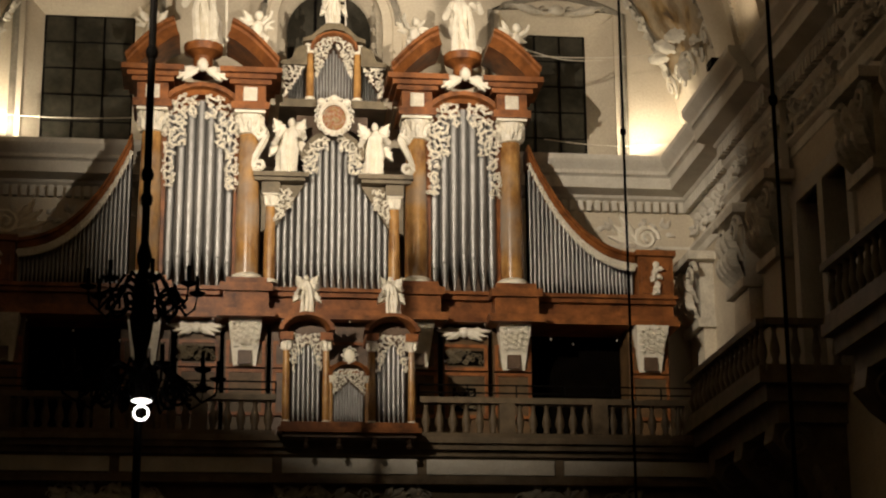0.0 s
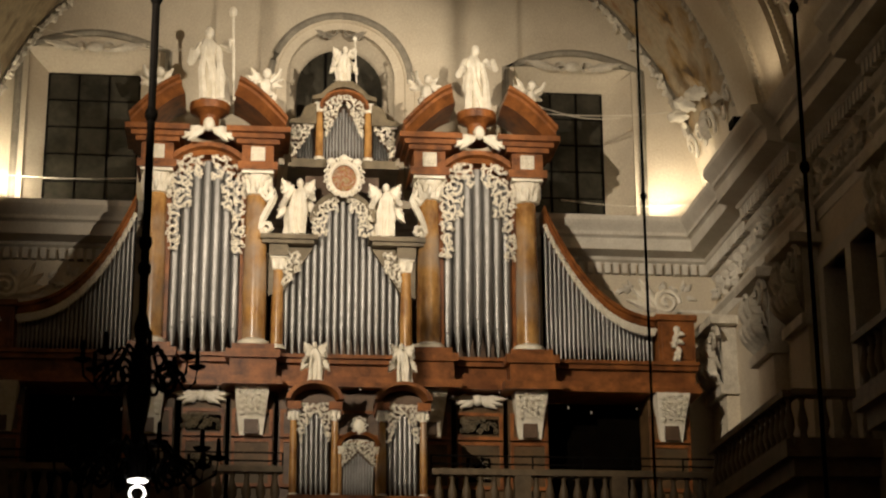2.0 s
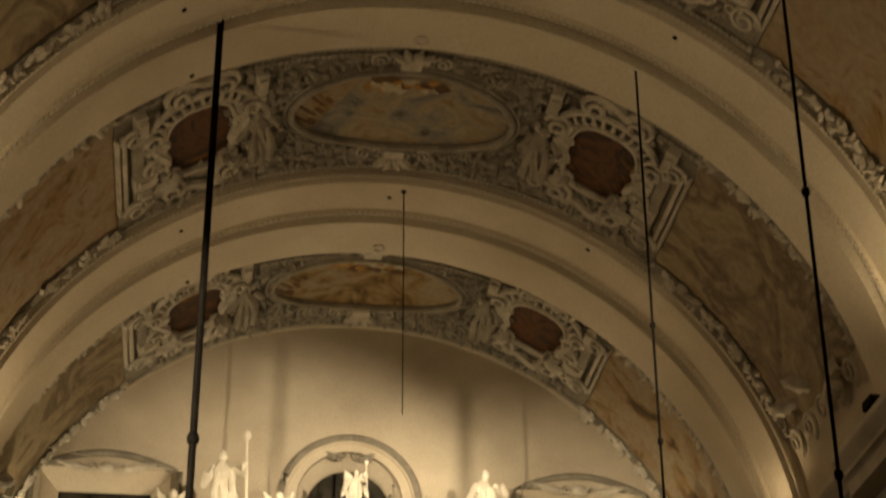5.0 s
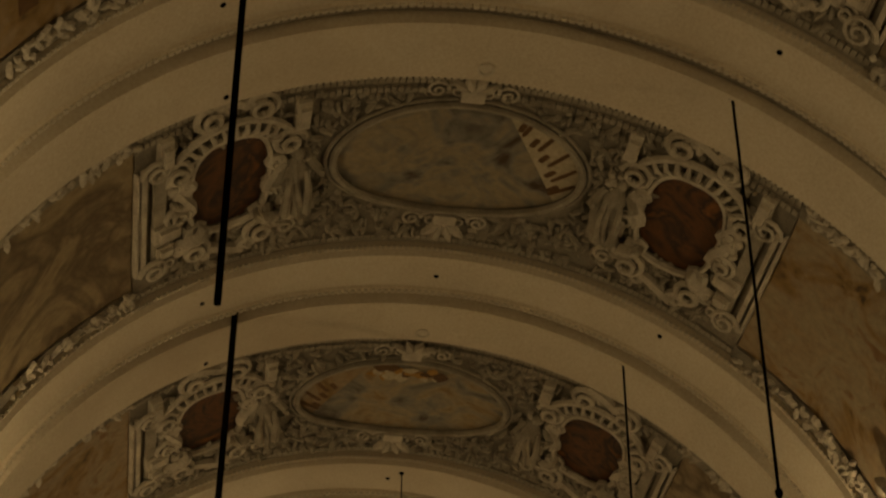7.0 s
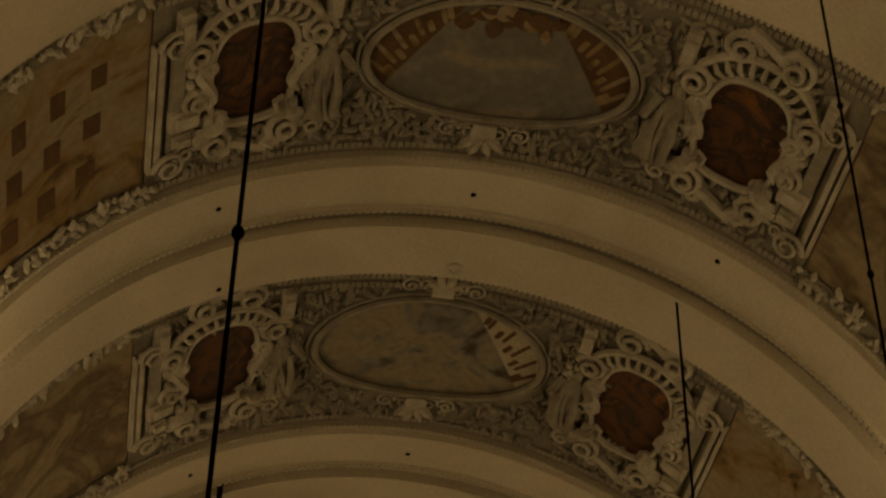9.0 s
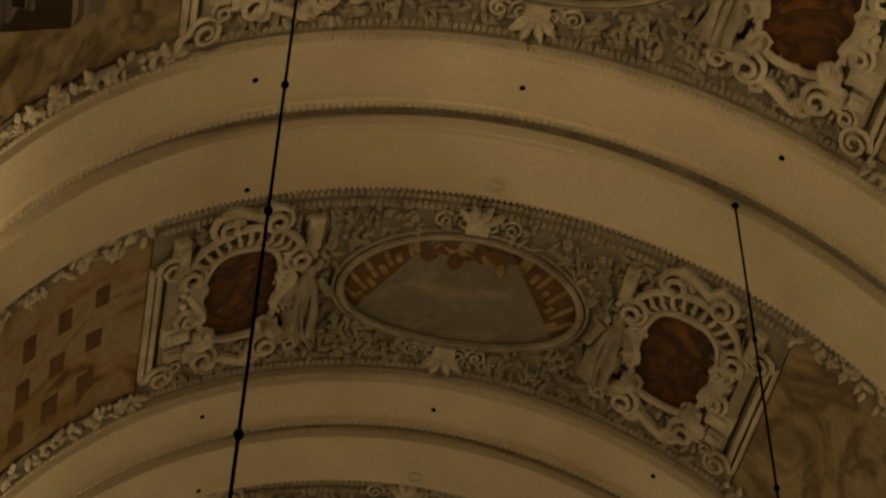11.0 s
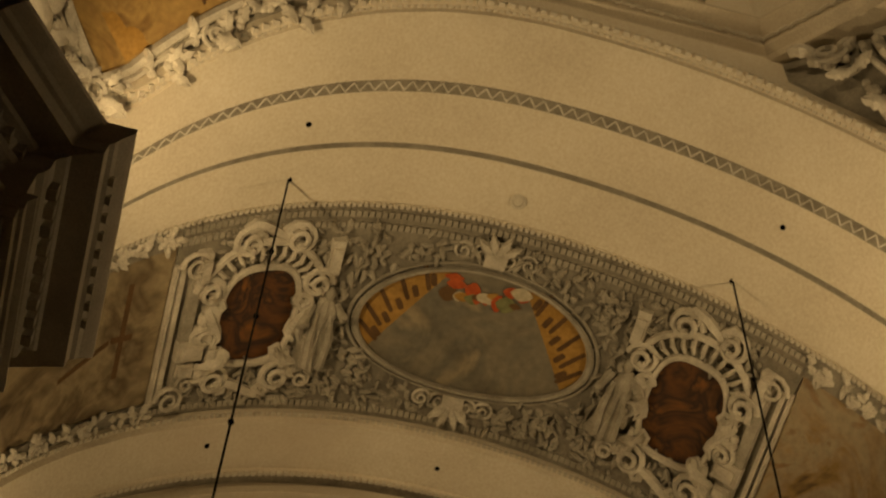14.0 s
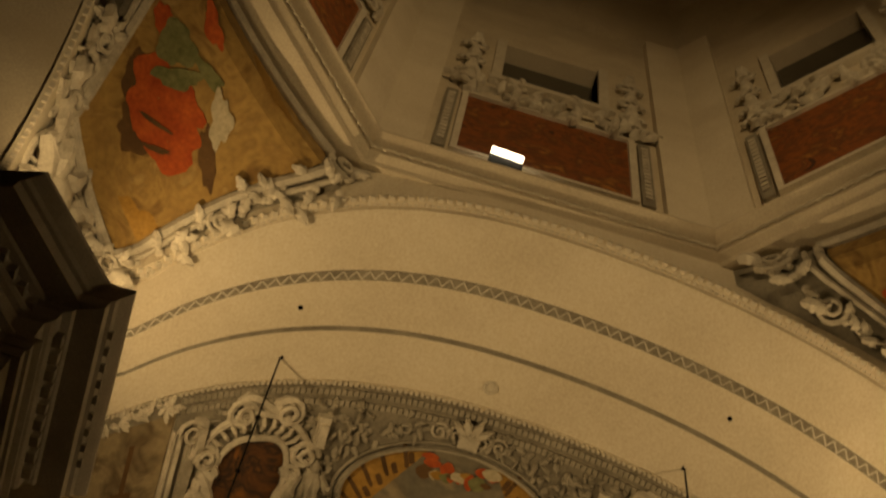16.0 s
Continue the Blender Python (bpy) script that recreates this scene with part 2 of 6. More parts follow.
def figure(bm, m, h=1.6, wings=False, arm=0.0, staff=False, seed=0):
    """A robed carved figure as one plain form: robe with folds, shoulders, head, arms, wings."""
    rnd = random.Random(seed)
    rings = []
    shape = (0.165, 0.16, 0.145, 0.135, 0.14, 0.15, 0.145, 0.12, 0.115, 0.135, 0.15, 0.145, 0.09, 0.045)
    for i, r in enumerate(shape):
        f = i / (len(shape) - 1)
        sway = 0.05 * h * math.sin(f * 3.6 + seed)
        fold = 0.26 * (1 - 0.6 * f)
        rings.append([(r * h * (1 + fold * math.sin(5 * a + seed + 2.5 * f)) * math.cos(a) + sway, r * h * 0.8 * (1 + fold * math.cos(8 * a + seed + 5 * f)) * math.sin(a), 0.84 * h * f) for a in (2 * math.pi * q / 28 for q in range(28))])
    v = grid(bm, rings, close_u=True, caps=True)
    v += ball(bm, pose(0.035 * h * math.sin(4 + seed), -0.02 * h, 0.9 * h), 0.062 * h, 0.07 * h, 0.085 * h)
    for s in (-1, 1):
        el = (s * 0.24 * h, -0.1 * h, (0.58 + 0.1 * arm * s) * h)
        v += tube(bm, [(s * 0.12 * h, 0, 0.76 * h), el, (s * (0.14 + 0.1 * arm) * h, -0.2 * h, (0.62 + 0.18 * arm * (s > 0)) * h)], [0.055 * h, 0.05 * h, 0.032 * h], 6)
        v += tube(bm, [(s * 0.07 * h, -0.08 * h, 0.7 * h), (s * 0.11 * h, -0.12 * h, 0.4 * h), (s * (0.07 + 0.05 * rnd.random()) * h, -0.1 * h, 0.04 * h)], [0.03 * h, 0.045 * h, 0.055 * h], 6)
        if wings:
            for k in range(2):
                v += leaf(bm, pose(s * 0.07 * h, 0.08 * h, 0.68 * h, 90, 0, 0) @ pose(0, 0, 0, 0, 0, (58 - 112 * k) if s > 0 else 122 + 112 * k), (0.36 + 0.08 * k) * h, 0.13 * h, 0.06 * h, 4)
    if staff:
        v += tube(bm, [(0.28 * h, -0.18 * h, 0), (0.24 * h, -0.18 * h, 1.1 * h)], 0.018 * h, 6)
        v += ball(bm, pose(0.24 * h, -0.18 * h, 1.12 * h), 0.05 * h, 0.03 * h, 0.07 * h)
    bmesh.ops.transform(bm, matrix=m, verts=v)


def cherub(bm, m, h=0.9, seed=0):
    """A small winged carved child as one plain form."""
    v = ball(bm, pose(0, 0, 0.42 * h, 0, 12, 0), 0.17 * h, 0.15 * h, 0.24 * h)
    v += ball(bm, pose(0.04 * h, -0.04 * h, 0.78 * h), 0.12 * h, 0.12 * h, 0.14 * h)
    for s in (-1, 1):
        v += tube(bm, [(s * 0.1 * h, 0, 0.25 * h), (s * 0.22 * h, -0.14 * h, 0.14 * h), (s * 0.16 * h, -0.1 * h, -0.12 * h)], [0.1 * h, 0.08 * h, 0.05 * h], 6)
        v += tube(bm, [(s * 0.14 * h, 0, 0.58 * h), (s * 0.32 * h, -0.1 * h, (0.6 + 0.14 * s * (1 if seed % 2 else -1)) * h), (s * 0.36 * h, -0.18 * h, (0.7 + 0.2 * s * (1 if seed % 2 else -1)) * h)], [0.07 * h, 0.055 * h, 0.04 * h], 6)
        for k in range(3):
            v += leaf(bm, pose(s * 0.08 * h, 0.1 * h, 0.58 * h, 90, 0, 0) @ pose(0, 0, 0, 0, 0, (50 - 32 * k) if s > 0 else 130 + 32 * k), (0.46 - 0.04 * k) * h, 0.11 * h, 0.03, 2)
    bmesh.ops.transform(bm, matrix=m, verts=v)




# ---- the shell of the nave ----
bm = bmesh.new()
arc_sweep(bm, [(YC, R), (YW, R), (YW, R + 0.6), (YC, R + 0.6)], n=96)
obj("ceiling", bm, PLASTER, None, "curved cream barrel vault of the nave", True, "ceiling", "structure")
bm = bmesh.new()
box(bm, -30, 30, -40, 60, -0.4, 0)
obj("floor", bm, FLOOR, None, "pale stone church floor", False, "floor", "structure")

# nave walls with tall windows between the pilasters
BAYS = [(34.6, 37.7), (26.8, 29.9), (19.0, 22.1)]
for s, nm in ((-1, "wall_south"), (1, "wall_north")):
    bm = bmesh.new()
    x0, x1 = sorted((s * R, s * (R + 1.0)))
    edges = [YW] + [y for b in BAYS for y in (b[1], b[0])] + [YC + 1.2]
    for i in range(0, len(edges), 2):
        box(bm, x0, x1, edges[i + 1], edges[i], 0, ZS)
    for b in BAYS:
        box(bm, x0, x1, b[0], b[1], 23.2, ZS)
        box(bm, x0, x1, b[0], b[1], 0, 19.4)
    obj(nm, bm, PLASTER, None, "cream plaster nave wall with tall openings", False, "wall", "structure")
    for b in BAYS:
        t = thing("oratory_window", "dark tall oratory window in a moulded plaster frame", "window", group="oratory windows")
        bm = bmesh.new()
        box(bm, s * (R + 0.6) - 0.03, s * (R + 0.6) + 0.03, b[0], b[1], 19.4, 23.2)
        part("pane", bm, GLASS, t, "dark unlit glass")
        for a0, a1, z0, z1 in ((b[0] - 0.18, b[0] + 0.12, 19.4, 23.2), (b[1] - 0.12, b[1] + 0.18, 19.4, 23.2), (b[0] - 0.3, b[1] + 0.3, 23.2, 23.5), ((b[0] + b[1]) / 2 - 0.14, (b[0] + b[1]) / 2 + 0.14, 19.4, 23.2)):
            bm = bmesh.new()
            xa, xb = sorted((s * (R - 0.1), s * (R + 0.5)))
            box(bm, xa, xb, a0, a1, z0, z1)
            part("window_frame", bm, STONE, t)

# west wall round its three windows
WINS = [(-6.8, -4.72, 26.8, 30.1), (4.3, 6.15, 26.75, 30.05)]
bm = bmesh.new()
zs0, zs1 = 26.75, 30.1
box(bm, -9.5, 9.5, YW, YW + 1.4, 0, zs0)
box(bm, -9.5, -7.2, YW, YW + 1.4, zs0, 30.45)
box(bm, -4.25, -1.35, YW, YW + 1.4, zs0, 30.45)
box(bm, 1.15, 3.95, YW, YW + 1.4, zs0, 30.45)
box(bm, 6.75, 9.5, YW, YW + 1.4, zs0, 30.45)
box(bm, -9.5, -1.35, YW, YW + 1.4, 30.45, 36)
box(bm, 1.15, 9.5, YW, YW + 1.4, 30.45, 36)
arch = [(-1.35, 36.0), (-1.35, 29.9)] + [(-0.1 - 1.25 * math.cos(math.pi * i / 20), 29.9 + 1.25 * math.sin(math.pi * i / 20)) for i in range(1, 20)] + [(1.15, 29.9), (1.15, 36.0)]
a = [bm.verts.new((x, YW, z)) for x, z in arch]
b = [bm.verts.new((x, YW, 36.0)) for x, z in arch]
c = [bm.verts.new((x, YW + 1.4, z)) for x, z in arch]
for i in range(1, len(arch) - 2):
    bm.faces.new((a[i], a[i + 1], b[i + 1], b[i]))
    bm.faces.new((a[i + 1], a[i], c[i], c[i + 1]))
obj("wall_west", bm, PLASTER, None, "cream plaster wall behind the organ with three dark windows", False, "wall", "structure")


def side_window(x0, x1, ox0, ox1, z0, z1, nm):
    t = thing(nm, "tall dark night window in a splayed plaster surround", "window", kind="structure")
    yg = YW + 0.75
    bm = bmesh.new()
    box(bm, x0, x1, yg, yg + 0.03, z0, z1)
    part("pane", bm, GLASS, t, "dark unlit glass")
    for i in range(4):
        bm = bmesh.new()
        x = x0 + (x1 - x0) * i / 3
        box(bm, x - 0.022, x + 0.022, yg - 0.03, yg - 0.005, z0, z1)
        part("mullion", bm, IRON, t)
    for i in range(6):
        bm = bmesh.new()
        z = z0 + (z1 - z0) * i / 5
        box(bm, x0, x1, yg - 0.025, yg - 0.004, z - 0.012, z + 0.012)
        part("glazing_bar", bm, IRON, t)
    # splayed sides
    for xa, xb in ((ox0, x0), (ox1, x1)):
        bm = bmesh.new()
        grid(bm, [[(xa, YW + 0.02, z0 - 0.05), (xb, yg, z0 - 0.05)], [(xa, YW + 0.02, z1 + 0.36), (xb, yg, z1 + 0.0)]])
        part("splayed_jamb", bm, PLASTER, t)
    bm = bmesh.new()
    grid(bm, [[(ox0, YW + 0.02, z1 + 0.36), (ox1, YW + 0.02, z1 + 0.36)], [(x0, yg, z1), (x1, yg, z1)]])
    part("splayed_head", bm, PLASTER, t)
    bm = bmesh.new()
    box(bm, x0 - 0.3, x1 + 0.1, YW + 0.1, yg + 0.1, z0 - 0.32, z0 - 0.02)
    part("sill", bm, BAND, t, "pale flat sill")
    # rolled border with a gently arched head
    pts = [(ox0 - 0.1, z0 - 0.1), (ox0 - 0.1, z1 + 0.3)] + [(ox0 - 0.1 + (ox1 - ox0 + 0.2) * i / 10, z1 + 0.3 + 0.42 * math.sin(math.pi * i / 10)) for i in range(1, 10)] + [(ox1 + 0.1, z1 + 0.3), (ox1 + 0.1, z0 - 0.1)]
    bm = bmesh.new()
    tube(bm, [(x, YW - 0.02, z) for x, z in pts], 0.09, 6)
    part("surround", bm, GREYSTUCCO, t, "grey rolled stucco border", True)
    bm = bmesh.new()
    cx = (ox0 + ox1) / 2
    for s in (-1, 1):
        volute(bm, pose(cx + s * 0.3, YW - 0.05, z1 + 0.33, 90, 0, 0), 0.16, 1.5, s)
        leaf(bm, pose(cx + s * 0.35, YW - 0.05, z1 + 0.3, 90, 0, 0) @ pose(0, 0, 0, 0, 0, 90 - s * 80), 0.8, 0.12, 0.1, 3)
    ball(bm, pose(cx, YW - 0.05, z1 + 0.36), 0.2, 0.1, 0.13)
    part("head_ornament", bm, STUCCO, t, "", True)


side_window(*WINS[0][:2], -7.3, -4.15, *WINS[0][2:], "window_1")
side_window(*WINS[1][:2], 3.85, 6.85, *WINS[1][2:], "window_2")
t = thing("window_3", "round-headed dark window in a moulded plaster arch", "window", kind="structure")
bm = bmesh.new()
ring = [(-0.1 - 1.0 * math.cos(math.pi * i / 20), 29.85 + 1.0 * math.sin(math.pi * i / 20)) for i in range(21)]
extrude(bm, [(0.9, 27), (-1.1, 27)] + ring, YW + 0.55, YW + 0.6)
part("pane", bm, GLASS, t, "dark unlit glass")
for x in (-0.43, 0.23):
    bm = bmesh.new()
    box(bm, x - 0.03, x + 0.03, YW + 0.49, YW + 0.54, 27, 30.75)
    part("mullion", bm, IRON, t)
bm = bmesh.new()
n = 24
grid(bm, [[(-0.1 - r * math.cos(math.pi * i / n), y, 29.85 + r * math.sin(math.pi * i / n)) for r, y in ((1.0, YW + 0.56), (1.05, YW + 0.4), (1.45, YW + 0.05), (1.5, YW - 0.06), (1.7, YW - 0.06), (1.72, YW + 0.02))] for i in range(n + 1)])
for s in (-1, 1):
    grid(bm, [[(-0.1 + s * r, y, z) for r, y in ((1.0, YW + 0.56), (1.05, YW + 0.4), (1.45, YW + 0.05), (1.5, YW - 0.06), (1.7, YW - 0.06), (1.72, YW + 0.02))] for z in (27, 29.85)])
part("splayed_arch", bm, PLASTER, t, "splayed plaster arch", True)
bm = bmesh.new()
tube(bm, [(-0.1 - 1.62 * math.cos(math.pi * i / 24), YW - 0.06, 29.85 + 1.62 * math.sin(math.pi * i / 24)) for i in range(25)], 0.09, 6)
part("surround", bm, GREYSTUCCO, t, "grey rolled stucco border", True)
bm = bmesh.new()
for s in (-1, 1):
    volute(bm, pose(-0.1 + s * 0.25, YW + 0.1, 31.1, 70, 0, 0), 0.22, 1.6, s)
    leaf(bm, pose(-0.1 + s * 0.2, YW + 0.1, 31.0, 70, 0, 0) @ pose(0, 0, 0, 0, 0, 90 - s * 75), 0.5, 0.14, 0.12, 3)
part("keystone_ornament", bm, GREYSTUCCO, t, "", True)

# ---- entablature: architrave, frieze, dentils, corona ----
PROF = [(-0.05, 23.95), (0.12, 23.95), (0.12, 24.2), (0.17, 24.22), (0.17, 24.42), (0.26, 24.5), (0.26, 24.56), (0.10, 24.6), (0.10, 25.2), (0.18, 25.26), (0.22, 25.34), (0.24, 25.62), (0.36, 25.68), (0.40, 25.74), (0.78, 25.80), (0.80, 26.06), (0.86, 26.1), (0.90, 26.2), (1.02, 26.34), (1.06, 26.4), (1.06, 26.52), (-0.05, 26.62)]


def entablature_run(name, a, b, out, label, setback=0.0):
    """The moulding from plan point a to b; out is the unit direction it projects to."""
    t = thing(name, label, "cornice", kind="structure")
    bm = bmesh.new()
    grid(bm, [[(p[0] + out[0] * (d + setback), p[1] + out[1] * (d + setback), z) for d, z in PROF] for p in (a, b)], close_u=True, caps=True)
    part("moulding", bm, LIME, t)
    ln = math.hypot(b[0] - a[0], b[1] - a[1])
    u = ((b[0] - a[0]) / ln, (b[1] - a[1]) / ln)
    bm = bmesh.new()
    for i in range(int(ln / 0.2)):
        c = (i + 0.5) * 0.2
        m = Matrix(((u[0], out[0], 0, a[0] + u[0] * c), (u[1], out[1], 0, a[1] + u[1] * c), (0, 0, 1, 0), (0, 0, 0, 1)))
        box(bm, -0.062, 0.062, 0.2 + setback, 0.38 + setback, 25.36, 25.61, m)
        box(bm, -0.04, 0.04, 0.84 + setback, 0.9 + setback, 26.1, 26.18, m)
        box(bm, 0.06, 0.13, 0.84 + setback, 0.9 + setback, 26.1, 26.18, m)
    tagged(part("dentils", bm, LIME, t, "row of small square dentils"), kind="stuff")
    bm = bmesh.new()
    rnd = random.Random(int(ln * 100))
    for i in range(int(ln / 0.55)):
        c = (i + 0.5) * 0.55
        m = Matrix(((u[0], 0, out[0], a[0] + u[0] * c + out[0] * (0.1 + setback)), (u[1], 0, out[1], a[1] + u[1] * c + out[1] * (0.1 + setback)), (0, 1, 0, 24.9), (0, 0, 0, 1)))
        volute(bm, m, 0.24, 1.6, 1 if i % 2 else -1, 0.22, 0.8)
        for q in range(4):
            leaf(bm, m @ pose(0, 0, 0, 0, 0, rnd.uniform(0, 360)), 0.36, 0.1, 0.2, 2)
    tagged(part("frieze_scrollwork", bm, LIME, t, "carved leaf scrolls along the frieze"), kind="stuff")
    return t


entablature_run("cornice", (-R, YW), (R, YW), (0, -1), "pale stone cornice with dentils below the organ windows", -0.25)
PIERS = [39.8, 32.0, 24.3, 16.5]
for s, nm in ((-1, "south"), (1, "north")):
    entablature_run("cornice", (s * R, YC + 3.0), (s * R, YW), (-s, 0), "long pale stone cornice with dentils along the nave", -0.15)
    for py in PIERS:
        entablature_run("cornice", (s * R, py - 1.9), (s * R, py + 1.9), (-s, 0), "pale stone cornice breaking forward over paired pilasters", 0.12)


def pilaster(x, y, s, w=1.15):
    t = thing("pilaster", "pale plaster pilaster with a carved leaf capital", "pilaster", group="nave pilasters")
    xa, xb = sorted((s * R, s * (R - 0.28)))
    bm = bmesh.new()
    box(bm, xa, xb, y - w / 2, y + w / 2, 0, 22.3)
    part("shaft", bm, PLASTER, t)
    bm = bmesh.new()
    xa, xb = sorted((s * R, s * (R - 0.42)))
    box(bm, xa, xb, y - w / 2 - 0.1, y + w / 2 + 0.1, 22.25, 22.45)
    xa, xb = sorted((s * R, s * (R - 0.62)))
    box(bm, xa, xb, y - w / 2 - 0.25, y + w / 2 + 0.25, 23.78, 23.97)
    xa, xb = sorted((s * R, s * (R - 0.32)))
    box(bm, xa, xb, y - w / 2, y + w / 2, 22.4, 23.8)
    part("capital", bm, STUCCO, t)
    for z, nn, ln in ((22.45, 4, 0.62), (22.85, 3, 0.66)):
        for i in range(nn):
            bm = bmesh.new()
            yy = y - w / 2 + w * (i + 0.5) / nn
            leaf(bm, Matrix(((0, 0, -s, s * (R - 0.32)), (0, 1, 0, yy), (1, 0, 0, z), (0, 0, 0, 1))), ln, 0.17, 0.34, 3)
            part("acanthus_leaf", bm, STUCCO, t, "", True)
    for d in (-1, 1):
        bm = bmesh.new()
        volute(bm, Matrix(((0, 0, -s, s * (R - 0.4)), (1, 0, 0, y + d * w * 0.46), (0, 1, 0, 23.48), (0, 0, 0, 1))), 0.3, 1.8, d, 0.2, 0.8)
        part("volute", bm, STUCCO, t, "", True)
    return t


for s in (-1, 1):
    for py in PIERS:
        for dy in (-1.15, 1.15):
            pilaster(0, py + dy, s)
    pilaster(0, 44.6, s)


# ---- oratory balconies on the nave walls ----
BAL = [(0.055, 0), (0.075, 0.04), (0.05, 0.08), (0.095, 0.22), (0.085, 0.32), (0.045, 0.48), (0.04, 0.56), (0.06, 0.6), (0.06, 0.64)]


def balustrade(t, a, b, z, h, mat, step=0.3, post_every=0, nn=8):
    """Balusters, rail and plinth between plan points a and b."""
    ln = math.hypot(b[0] - a[0], b[1] - a[1])
    u = Vector(((b[0] - a[0]) / ln, (b[1] - a[1]) / ln, 0))
    ang = math.degrees(math.atan2(u.y, u.x))
    for z0, z1, d in ((z, z + 0.12, 0.12), (z + h - 0.12, z + h, 0.14)):
        bm = bmesh.new()
        box(bm, -0.0, ln, -d, d, z0, z1, pose(a[0], a[1], 0, 0, 0, ang))
        part("rail", bm, mat, t)
    bm = bmesh.new()
    k = (h - 0.24) / 0.64
    lathe(bm, [(r, zz * k) for r, zz in BAL], nn)
    me = bpy.data.meshes.new("baluster")
    bm.normal_update()
    bm.to_mesh(me)
    bm.free()
    me.materials.append(mat)
    me.shade_smooth()
    n = int(ln / step)
    for i in range(n):
        c = (i + 0.5) * ln / n
        if post_every and i % post_every == post_every - 1:
            bm = bmesh.new()
            box(bm, c - 0.16, c + 0.16, -0.13, 0.13, z + 0.12, z + h - 0.12, pose(a[0], a[1], 0, 0, 0, ang))
            part("pier", bm, mat, t)
            continue
        o = new("baluster", me)
        o.parent = t
        o.location = (a[0] + u.x * c, a[1] + u.y * c, z + 0.12)


def oratory(y0, y1, s):
    t = thing("oratory_balcony", "dark wooden oratory balcony on carved scroll consoles", "balcony", group="oratory balconies")
    xi = s * 6.85
    bm = bmesh.new()
    xa, xb = sorted((xi, s * R))
    box(bm, xa, xb, y0, y1, 19.25, 19.45)
    xa, xb = sorted((xi + s * 0.15, s * R))
    box(bm, xa, xb, y0 + 0.15, y1 - 0.15, 18.95, 19.25)
    xa, xb = sorted((xi + s * 0.4, s * R))
    box(bm, xa, xb, y0 + 0.3, y1 - 0.3, 18.6, 18.95)
    part("floor_slab", bm, OLIVE, t)
    balustrade(t, (xi + s * 0.15, y0 + 0.1), (xi + s * 0.15, y1 - 0.1), 19.45, 0.95, OLIVE, 0.32)
    balustrade(t, (xi + s * 0.15, y0 + 0.12), (s * R, y0 + 0.12), 19.45, 0.95, OLIVE, 0.32)
    balustrade(t, (xi + s * 0.15, y1 - 0.12), (s * R, y1 - 0.12), 19.45, 0.95, OLIVE, 0.32)
    for cy in (y0 + 0.7, (y0 + y1) / 2, y1 - 0.7):
        bm = bmesh.new()
        poly = [(s * R, 18.6), (s * 7.2, 18.6), (s * 7.15, 18.3), (s * 7.4, 18.0), (s * 7.8, 17.7), (s * 8.0, 17.1), (s * 8.25, 16.6), (s * R, 16.5)]
        extrude(bm, poly, cy - 0.28, cy + 0.28)
        for d in (-1, 1):
            volute(bm, pose(s * 7.55, cy + d * 0.3, 18.25, 90, 0, 0), 0.3, 1.7, s)
            leaf(bm, pose(s * 7.9, cy + d * 0.28, 17.9, 90, 0, 0) @ pose(0, 0, 0, 0, 0, -70), 1.0, 0.2, 0.15, 3)
        part("scroll_console", bm, OLIVE, t, "", True)


for s in (-1, 1):
    oratory(35.4, 40.8, s)
    oratory(26.2, 32.0, s)
# ---- painted surfaces ----
def fresco(name, colours, scale=1.2, stripes=0.0, rough=0.7):
    """A faded painting: soft patches of earth colours, broken up at two scales."""
    m = bpy.data.materials.new(name)
    m.use_nodes = True
    n, l = m.node_tree.nodes, m.node_tree.links
    b = n["Principled BSDF"]
    co = n.new("ShaderNodeTexCoord")
    vo = n.new("ShaderNodeTexNoise")
    vo.inputs["Scale"].default_value, vo.inputs["Detail"].default_value, vo.inputs["Roughness"].default_value = scale * 1.3, 3.5, 0.55
    vo.inputs["Distortion"].default_value = 1.6
    l.new(co.outputs["Object"], vo.inputs["Vector"])
    ramp = n.new("ShaderNodeValToRGB")
    e = ramp.color_ramp.elements
    while len(e) < len(colours):
        e.new(0.5)
    for i, c in enumerate(colours):
        e[i].position, e[i].color = 0.30 + 0.40 * i / max(1, len(colours) - 1), (*c, 1)
    l.new(vo.outputs["Fac"], ramp.inputs["Fac"])
    fine = n.new("ShaderNodeTexNoise")
    fine.inputs["Scale"].default_value, fine.inputs["Detail"].default_value = 7, 8
    l.new(co.outputs["Object"], fine.inputs["Vector"])
    mix = n.new("ShaderNodeMix")
    mix.data_type, mix.blend_type = "RGBA", "OVERLAY"
    mix.inputs["Factor"].default_value = 0.4
    l.new(ramp.outputs[0], mix.inputs["A"])
    l.new(fine.outputs["Fac"], mix.inputs["B"])
    l.new(mix.outputs["Result"], b.inputs["Base Color"])
    b.inputs["Roughness"].default_value = rough
    return m


OCHRE, UMBER, SKY, CREAM, RUST = (0.24, 0.15, 0.05), (0.06, 0.035, 0.015), (0.20, 0.19, 0.155), (0.32, 0.26, 0.165), (0.24, 0.06, 0.02)
FR_OVAL = [fresco("faded_oval_painting", [UMBER, OCHRE, CREAM, SKY], 0.7), fresco("oval_painting_pale", [OCHRE, CREAM, SKY, UMBER], 0.6), fresco("oval_painting_grey", [UMBER, SKY, CREAM, SKY], 0.6), fresco("oval_painting_brown", [SKY, (0.17, 0.155, 0.12), SKY, CREAM], 0.5), fresco("oval_painting_sky", [(0.17, 0.155, 0.115), (0.21, 0.18, 0.125), (0.15, 0.135, 0.10), CREAM], 0.5)]
